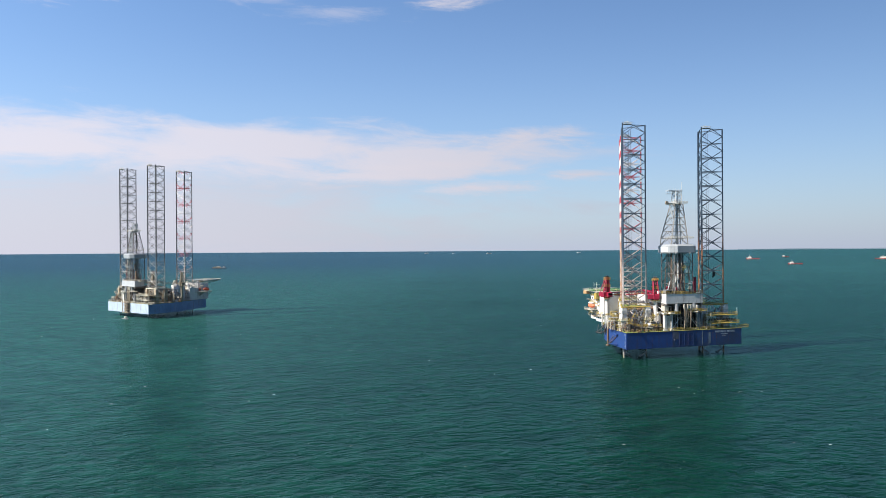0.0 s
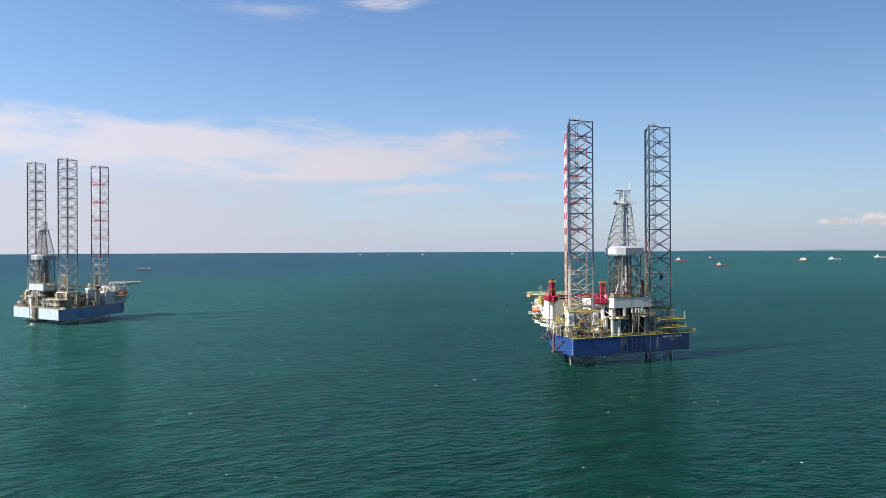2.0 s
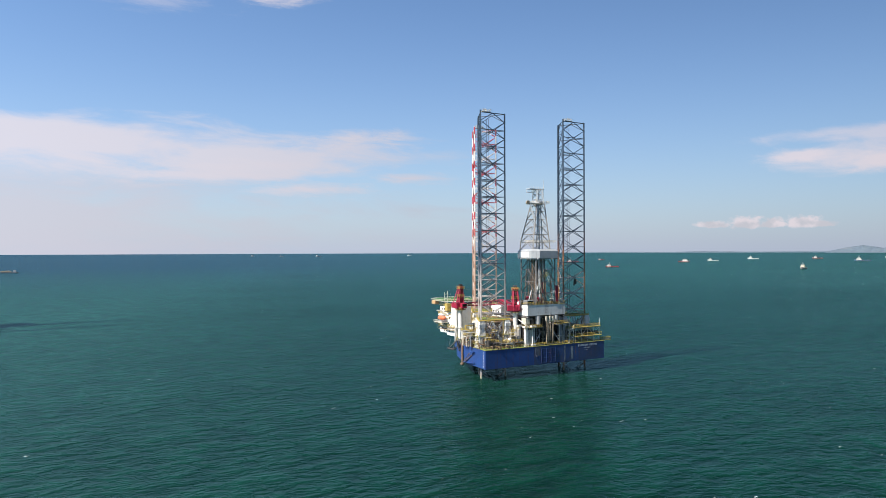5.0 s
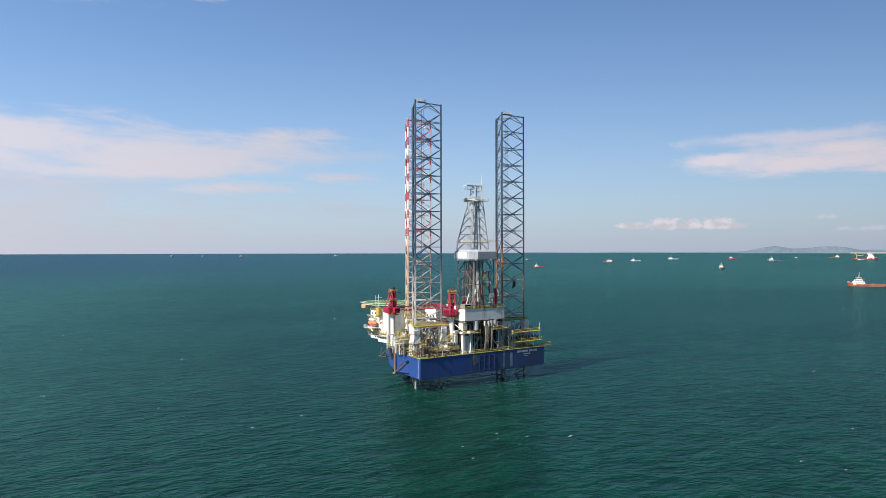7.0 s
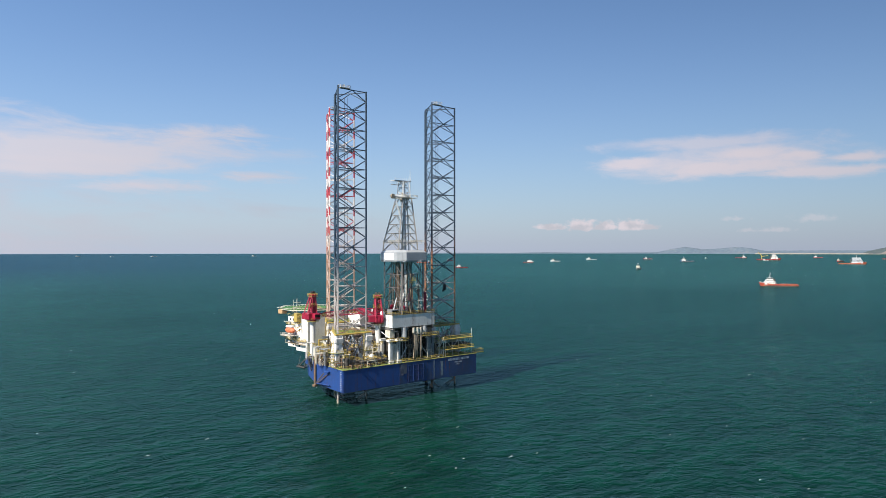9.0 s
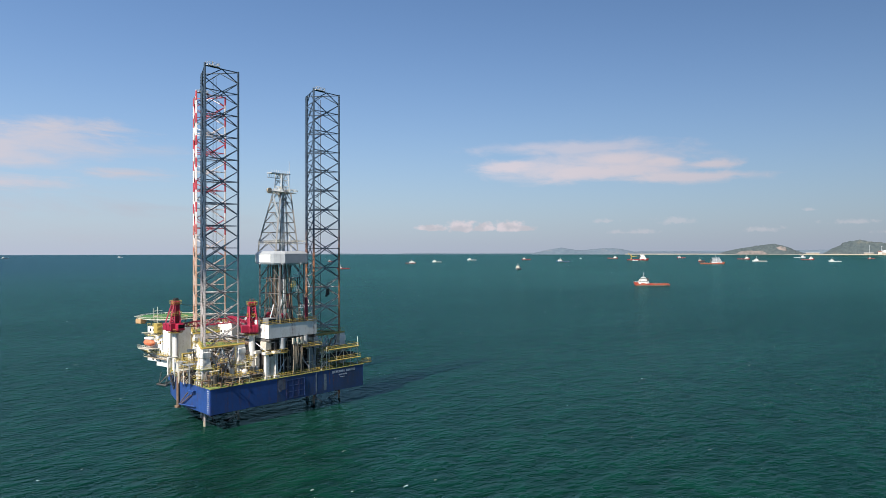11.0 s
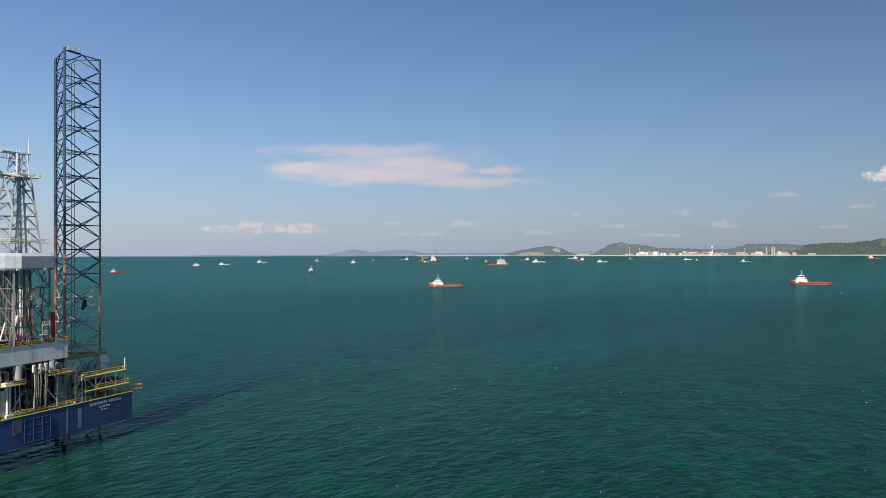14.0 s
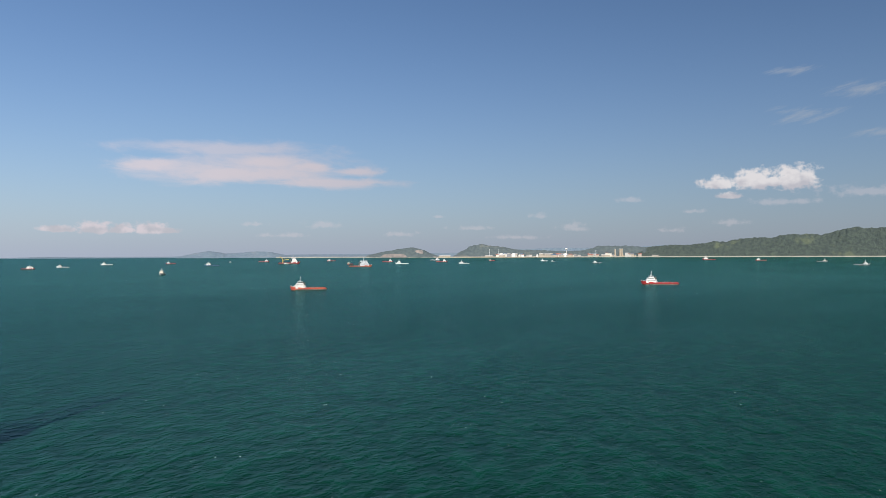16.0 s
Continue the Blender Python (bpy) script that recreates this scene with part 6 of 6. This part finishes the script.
def slot_pipes(rig, seed):
    """Risers, cable trays, ladders and small platforms in the slot and on the stern deck."""
    rnd = random.Random(seed)
    for i in range(44):
        x, y = rnd.uniform(-8.0, 14.0), rnd.uniform(0.5, 4.5)
        z0, z1 = rnd.choice((12.7, 14.0, 16.0)), rnd.choice((18.0, 20.5, 23.6))
        bm = tube(B(), (x, y, z0), (x, y, z1), rnd.uniform(0.06, 0.2), 6)
        if rnd.random() < 0.5:
            tube(bm, (x, y, z1), (x + rnd.uniform(-2.2, 2.2), y, z1), 0.1, 6)
        part("riser", bm, rnd.choice(("cream", "lightgrey", "brown", "dark", "steel", "tan", "dark")), rig)
    for i in range(14):
        x, y, z = rnd.uniform(-7.0, 12.0), rnd.uniform(0.4, 3.0), rnd.uniform(14.5, 22.5)
        wd = rnd.uniform(1.0, 3.0)
        bm = box(B(), (x, y, z), (x + wd, y + 1.2, z + 0.14))
        beam(bm, (x, y, z), (x + wd, y, z - 1.2), 0.14)
        part("cable_tray", bm, rnd.choice(("steel", "brown", "cream", "dark")), rig)
    for i in range(12):
        x = rnd.uniform(-30, -12)
        y, z = rnd.uniform(2.0, 4.0), rnd.uniform(14.0, 19.5)
        wd = rnd.uniform(1.2, 3.2)
        bm = box(B(), (x, y, z), (x + wd, y + 1.4, z + 0.14))
        for q in (x + 0.1, x + wd - 0.1):
            beam(bm, (q, y + 0.7, 12.66), (q, y + 0.7, z), 0.16)
        fr = part("stern_landing", bm, rnd.choice(("brown", "cream", "steel")), rig)
        part("railing", rail(B(), [(x, y, z + 0.14), (x + wd, y, z + 0.14), (x + wd, y + 1.4, z + 0.14)], 1.1, 0.9), RAIL, fr)
    for i in range(40):
        x, y = rnd.uniform(-29.5, -11), rnd.uniform(2.0, 4.0)
        z = rnd.uniform(13.0, 14.6)
        bm = B()
        hose(bm, [(x, y, 12.7), (x, y, z), (x + rnd.uniform(-2.5, 2.5), y + rnd.uniform(-0.2, 0.6), z), (x + rnd.uniform(-2.5, 2.5), y + 0.3, 12.7)], rnd.uniform(0.06, 0.16))
        part("deck_hose", bm, rnd.choice(("dark", "brown", "brown", "black", "tan")), rig)
    # girder webs, braces and ring beams between the jacking towers of both aft legs
    for cx in (-21.65, 21.65):
        for i in range(7):
            a = rnd.uniform(0, math.tau)
            b = a + rnd.uniform(-0.7, 0.7)
            r = rnd.uniform(5.0, 7.6)
            bm = tube(B(), (cx + r * math.cos(a), 11.9 + r * math.sin(a), rnd.uniform(12.7, 16)), (cx + r * math.cos(b), 11.9 + r * math.sin(b), rnd.uniform(17, 23.3)), rnd.uniform(0.1, 0.24), 6)
            part("tower_brace", bm, rnd.choice(("cream", "steel", "brown", "white", "dark")), rig)


def jackup_rig(m, label, tops, hull_paint, leg_mat, crane_paint, cranes, clad, seed, details):
    rig = thing("jackup_rig", m, label, "oil rig", "jack-up rigs")
    z0, z1 = 5.0, 12.6
    body = hull(rig, hull_paint, DECK, z0, z1)
    if details:
        hull_details(body, z0, z1)
    else:
        stern_stair(body, z0, z1)
    for (x, y), top, ch, br, lb in zip(((-21.65, 11.9), (21.65, 11.9), (0.0, 49.0)), tops, (leg_mat, "rusty_leg" if details else leg_mat, "bow_chord" if details else leg_mat), (leg_mat, leg_mat, "bow_brace" if details else "bow_brace2"),
                                       ("dark three-chord lattice leg", "dark three-chord lattice leg", "red and white banded lattice leg")):
        leg(rig, x, y, top, ch, br, lb)
        jack_house(rig, x, y, "white" if details else "tan")
    substructure(rig, clad, "red" if details else "brown")
    mast = derrick(rig, 0.0, 6.4, 29.2, "derrick_low", "derrick" if details else "derrick_low", "clad")
    floor_pipes(rig, seed + 20)
    slot_pipes(rig, seed + 30)
    if not details:
        mast.matrix_basis = Matrix.Translation((0, 0, 28.5 * 0.08)) @ Matrix.Diagonal((1, 1, 0.92, 1))
    side_module(rig)
    deckhouse(rig, "white", "orange" if details else "shiporange", RAIL, details)
    deck_gear(rig, seed, ("cream", "brown", "grey", "steel", RAIL, "tan", "dark", "brown", "white", "steel") if details else ("tan", "cream", "brown", "steel", "dark", "white", "brown", "dark", "white"))
    for c in cranes:
        crane(rig, *c, crane_paint, "white" if details else "tan", 1.0)
    if details:
        stern_deck_gear(rig)
        bk = box(B(), (22.6, 9.0, 37.0), (23.8, 10.0, 39.2), 0.2)
        tube(bk, (23.2, 9.5, 39.2), (22.2, 8.6, 42.0), 0.06, 4)
        box(bk, (22.2, 9.2, 36.4), (23.0, 9.8, 37.2), 0.1)
        part("hung_basket", bk, "black", rig, "dark work basket hung in the leg")
    return rig


jackup_rig(pose(112.5, 343.0, 0, 0, 0, 17.88), "blue-hulled jack-up drilling rig standing in the sea on three lattice legs", (108.6, 108.6, 109.1), "blue", "leg", "red",
           ((-22.0, 33.0, 12.6, 26.2, -92, 30), (-11.4, 7.2, 12.6, 26.4, -24, 34)), "white", 3, True)
RAIL, DECK, TRUSS = "cream", "tan", "tan"
jackup_rig(pose(-244.9, 572.8, -1.6, 0, 0, -39.56), "pale blue jack-up drilling rig with brown cranes, farther out at sea", (118.6, 118.3, 118.0), "pale_blue", "leg2", "tan",
           ((-22.0, 33.0, 12.6, 25.0, 200, 28), (22.0, 33.0, 12.6, 25.0, 150, 28)), "lightgrey", 9, False)


# ---- ships ----
def supply_vessel(m, L, hull_mat, house_mat, label, group, style="supply", deck_mat="wooddeck", house_len=0.27, high=1.0):
    """An offshore vessel; bow towards +x, waterline at z = 0."""
    t = thing("supply_vessel" if style == "supply" else "work_ship", m, label, "ship", group)
    wd, fb = L * 0.115, L * 0.038 * high
    fore = L * 0.045 * high
    st = [(-0.5, 0.92, 0), (-0.3, 1, 0), (0.0, 1, 0.02), (0.1, 1, 0.12), (0.18, 1, 0.55), (0.3, 0.92, 0.85), (0.38, 0.74, 1.0), (0.45, 0.42, 1.2), (0.5, 0.05, 1.45)]
    bm = B()
    rows = []
    for x, k, lift in st:
        zt = fb + fore * lift
        rake = 0.09 * L * max(0, x - 0.2) * 2
        rows.append([bm.verts.new(p) for p in ((x * L, -wd * k, zt), (x * L - rake, -wd * k * 0.9, -1.5), (x * L - rake, wd * k * 0.9, -1.5), (x * L, wd * k, zt))])
    for a, b in zip(rows, rows[1:]):
        for i in range(4):
            bm.faces.new((a[i], b[i], b[(i + 1) % 4], a[(i + 1) % 4]))
    bm.faces.new(rows[0][::-1])
    bm.faces.new(rows[-1])
    part("hull", bm, hull_mat, t)
    side_l = [(x * L - 0.16 * L * max(0, x - 0.2), wd * k * 0.965) for x, k, lift in st]
    part("boot_top", prism(B(), [(x, -y) for x, y in side_l] + [(x, y) for x, y in side_l[::-1]], -0.8, 0.55), "boot", t, "dark fouled band at the waterline")
    part("work_deck", box(B(), (-0.47 * L, -wd * 0.86, fb), (0.15 * L, wd * 0.86, fb + 0.12)), deck_mat, t)
    bw = B()
    for s in (-1, 1):
        box(bw, (-0.48 * L, s * wd * 0.9, fb), (0.17 * L, s * wd * 0.98, fb + 0.9))
        for i in range(8):
            box(bw, ((-0.46 + i * 0.08) * L, s * wd * 0.78, fb), ((-0.45 + i * 0.08) * L, s * wd * 0.98, fb + 1.5))
    part("bulwark", bw, hull_mat, t)
    rub = B()
    for s in (-1, 1):
        box(rub, (-0.49 * L, s * wd * 0.97, fb * 0.35), (0.3 * L, s * wd * 1.02, fb * 0.55))
    part("rubbing_strake", rub, "black" if hull_mat != "white" else "shipblue", t)
    z = fb + fore
    x1 = 0.36 * L
    x0 = x1 - house_len * L
    wid = wd * 0.9
    tiers = 2 if style == "supply" else 3
    for i in range(tiers):
        h = 0.046 * L * high
        a0, a1 = x0 + i * 0.018 * L, x1 - i * 0.028 * L
        tier = part("deckhouse", box(B(), (a0, -wid, z - (0.0 if i else fore * 0.95)), (a1, wid, z + h), 0.2), house_mat, t)
        zz = z + h * 0.5
        part("window_band", box(B(), (a0 + 0.6, -wid - 0.03, zz), (a1 - 0.5, wid + 0.03, zz + h * 0.24)), "glass", tier)
        z += h
        wid *= 0.86
        if style == "supply":
            x0 += 0.03 * L
    br = part("bridge", box(B(), (x0, -wid * 1.12, z), (x1 - 0.075 * L, wid * 1.12, z + 0.052 * L), 0.25), house_mat, t)
    part("bridge_window", box(B(), (x0 - 0.03, -wid * 1.13, z + 0.02 * L), (x1 - 0.074 * L, wid * 1.13, z + 0.041 * L)), "glass", br)
    z += 0.052 * L
    mst = B()
    mx = (x0 + x1 - 0.075 * L) / 2
    beam(mst, (mx, 0, z), (mx - 0.01 * L, 0, z + 0.14 * L), 0.014 * L)
    beam(mst, (mx + 0.03 * L, 0, z), (mx - 0.005 * L, 0, z + 0.08 * L), 0.008 * L)
    beam(mst, (mx, -0.04 * L, z + 0.07 * L), (mx, 0.04 * L, z + 0.07 * L), 0.008 * L)
    box(mst, (mx - 0.012 * L, -0.03 * L, z + 0.09 * L), (mx + 0.012 * L, 0.03 * L, z + 0.1 * L))
    part("mast", mst, "grey", t)
    for s in (-1, 1):
        part("funnel", box(B(), (x0 - 0.06 * L, s * wd * 0.55, fb), (x0 - 0.025 * L, s * wd * 0.85, fb + fore + 0.12 * L), 0.2), "dark", t, "sooty dark funnel")
    rl = rail(B(), [(0.2 * L, -wd * 0.97, fb + fore * 0.6), (0.32 * L, -wd * 0.86, fb + fore * 0.88), (0.42 * L, -wd * 0.53, fb + fore * 1.1), (0.49 * L, 0, fb + fore * 1.4), (0.42 * L, wd * 0.53, fb + fore * 1.1), (0.32 * L, wd * 0.86, fb + fore * 0.88), (0.2 * L, wd * 0.97, fb + fore * 0.6)], 1.1, 3.0, 0.07)
    part("bow_railing", rl, house_mat, t)
    gear = B()
    rnd = random.Random(int(L * 10))
    for i in range(6):
        x, y = rnd.uniform(-0.4, 0.05) * L, rnd.uniform(-0.5, 0.5) * wd
        box(gear, (x - 0.02 * L, y - 0.8, fb), (x + 0.02 * L, y + 0.8, fb + rnd.uniform(0.8, 2.4)), 0.1)
    box(gear, (0.05 * L, -wd * 0.4, fb), (0.1 * L, wd * 0.4, fb + 0.045 * L), 0.2)
    part("deck_winch", gear, "steel" if style == "supply" else "cream", t)
    if style == "crane":
        cb = beam(B(), (-0.3 * L, 0, fb), (-0.3 * L, 0, fb + 0.2 * L), 0.03 * L)
        beam(cb, (-0.3 * L, 0, fb + 0.17 * L), (-0.44 * L, 0, fb + 0.3 * L), 0.02 * L)
        beam(cb, (-0.3 * L, 0, fb + 0.12 * L), (-0.02 * L, 0, fb + 0.16 * L), 0.02 * L)
        part("deck_crane", cb, "yellow", t, "yellow deck crane")
    return t


def ship(x, y, z, L, face, hull_mat, house_mat, label, **k):
    """face: degrees by which the bow is turned from pointing square to the left as seen from the rig's side."""
    b = math.degrees(math.atan2(x - 40.0, y - 120.0))
    return supply_vessel(pose(x, y, z, 0, 0, 180 - b + face), L, hull_mat, house_mat, label, "anchored ships", **k)


RW = "red-hulled supply ship with a white bridge, at anchor"
WW = "white supply ship with a low after deck, at anchor"
ship(923, 883, 0, 54, 8, "shipworn", "white", "weathered red and orange anchor handling ship with a white bridge", deck_mat="shipred")
ship(1337, 457, 0, 63, 4, "shipred", "white", "red anchor handling ship with a white bridge and long deck", deck_mat="shipred")
ship(1223, 2916, 2.9, 52, -10, "shipred", "white", RW)
ship(1482, 3197, 7.2, 32, 30, "shipred", "white", RW)
ship(1025, 2150, 0, 40, 10, "shipred", "white", RW, deck_mat="shipred")
ship(1640, 2760, 3.4, 46, 180, "shipred", "white", RW, house_len=0.5)
ship(1836, 2855, 5.5, 46, 12, "white", "white", WW, deck_mat="lightgrey")
ship(2157, 3029, 10.1, 50, 5, "white", "white", "white supply ship with a rusty after deck, at anchor", deck_mat="shipred")
ship(2432, 2946, 11.8, 45, 10, "shipred", "white", RW)
ship(1402, 1774, 0, 52, 82, "shipgrey", "cream", "grey supply ship seen from its bow, at anchor")
ship(2314, 2555, 6.3, 62, 8, "shipblue", "white", "dark-hulled supply ship with a white bridge, at anchor", deck_mat="lightgrey")
ship(2756, 2893, 14.8, 24, 70, "white", "white", "small white launch lying at anchor")
ship(2920, 2824, 16.0, 54, 175, "shipred", "white", RW)
ship(2758, 2513, 10.4, 102, 178, "shipred", "white", "long red crane ship with a yellow crane and white house", style="crane", deck_mat="shipred", house_len=0.26)
ship(2700, 2480, 9.6, 24, 10, "white", "white", "small white launch beside the crane ship")
ship(3220, 2624, 17.9, 45, 10, "shipred", "white", RW)
ship(2504, 1916, 3.0, 91, 176, "shiporange", "lightgrey", "large orange-red construction ship with a tall pale house", style="work", deck_mat="shiporange", house_len=0.4)
ship(2760, 2160, 8.5, 44, 60, "shipred", "cream", RW)
ship(3227, 2265, 14.0, 58, 176, "shipred", "white", RW)
ship(2961, 2010, 8.2, 62, 6, "white", "white", WW, deck_mat="lightgrey")
ship(3610, 2204, 19.5, 56, 170, "lightgrey", "white", WW)
ship(3343, 2011, 13.4, 58, 178, "shipred", "white", RW)
ship(3118, 1766, 8.4, 50, 16, "white", "white", WW, deck_mat="cream")
ship(3629, 1866, 16.7, 34, 30, "shipred", "cream", RW)
ship(3671, 1583, 15.3, 38, 12, "white", "white", WW)
ship(3587, 1501, 13.3, 28, 40, "shipgrey", "white", "small grey and white work boat at anchor")
ship(3412, 1218, 9.1, 46, 14, "shipgrey", "white", "grey supply ship with a white bridge, at anchor")
ship(4126, 838, 19.6, 68, 4, "shipred", "white", RW, deck_mat="shipred")
ship(4007, 573, 16.5, 52, 8, "shipred", "white", RW)
ship(3843, 298, 13.2, 46, 172, "shipgrey", "cream", "grey supply ship with a cream bridge, at anchor")
ship(3338, 144, 5.6, 56, 174, "shipgrey", "white", "dark grey supply ship with a white house aft", house_len=0.24)
for x, y, z, L in ((-98, 4407, 22.7, 26), (63, 4370, 21.9, 20), (267, 4318, 21.0, 34), (795, 4330, 22.5, 28), (796, 4312, 22.1, 20)):
    ship(x, y, z, L, 20, "lightgrey", "white", "tiny pale ship far off on the horizon")


def deck_barge(m, L):
    t = thing("deck_barge", m, "dark flat cargo barge with a small house aft", "barge")
    bm = prism(B(), [(-L / 2, -5.5), (L / 2 - 3, -5.5), (L / 2, -4), (L / 2, 4), (L / 2 - 3, 5.5), (-L / 2, 5.5)], -1, 2.2)
    part("hull", bm, "shipgrey", t)
    part("cargo", box(box(B(), (-L * 0.42, -4.2, 2.2), (L * 0.12, 4.2, 4.6), 0.3), (-L * 0.2, -3.5, 4.6), (L * 0.05, 3.5, 5.6), 0.3), "tan", t)
    h = part("deckhouse", box(B(), (L * 0.22, -3.4, 2.2), (L * 0.38, 3.4, 6.2), 0.2), "lightgrey", t)
    part("window_band", box(B(), (L * 0.22 - 0.03, -3.43, 4.6), (L * 0.38 + 0.03, 3.43, 5.4)), "glass", h)
    part("mast", tube(B(), (L * 0.3, 0, 6.2), (L * 0.3, 0, 10), 0.2, 6), "lightgrey", t)


deck_barge(pose(-630, 2079, 0, 0, 0, 14), 42)
bt = thing("work_boat", pose(-238, 553, 0, 0, 0, -35), "small grey work boat beside the far rig", "boat")
part("hull", prism(B(), [(-3.4, -1.1), (2, -1.1), (3.6, 0), (2, 1.1), (-3.4, 1.1)], -0.4, 0.8), "shipgrey", bt)
part("cabin", box(B(), (-1.0, -0.8, 0.8), (1.0, 0.8, 1.9), 0.15), "cream", bt)
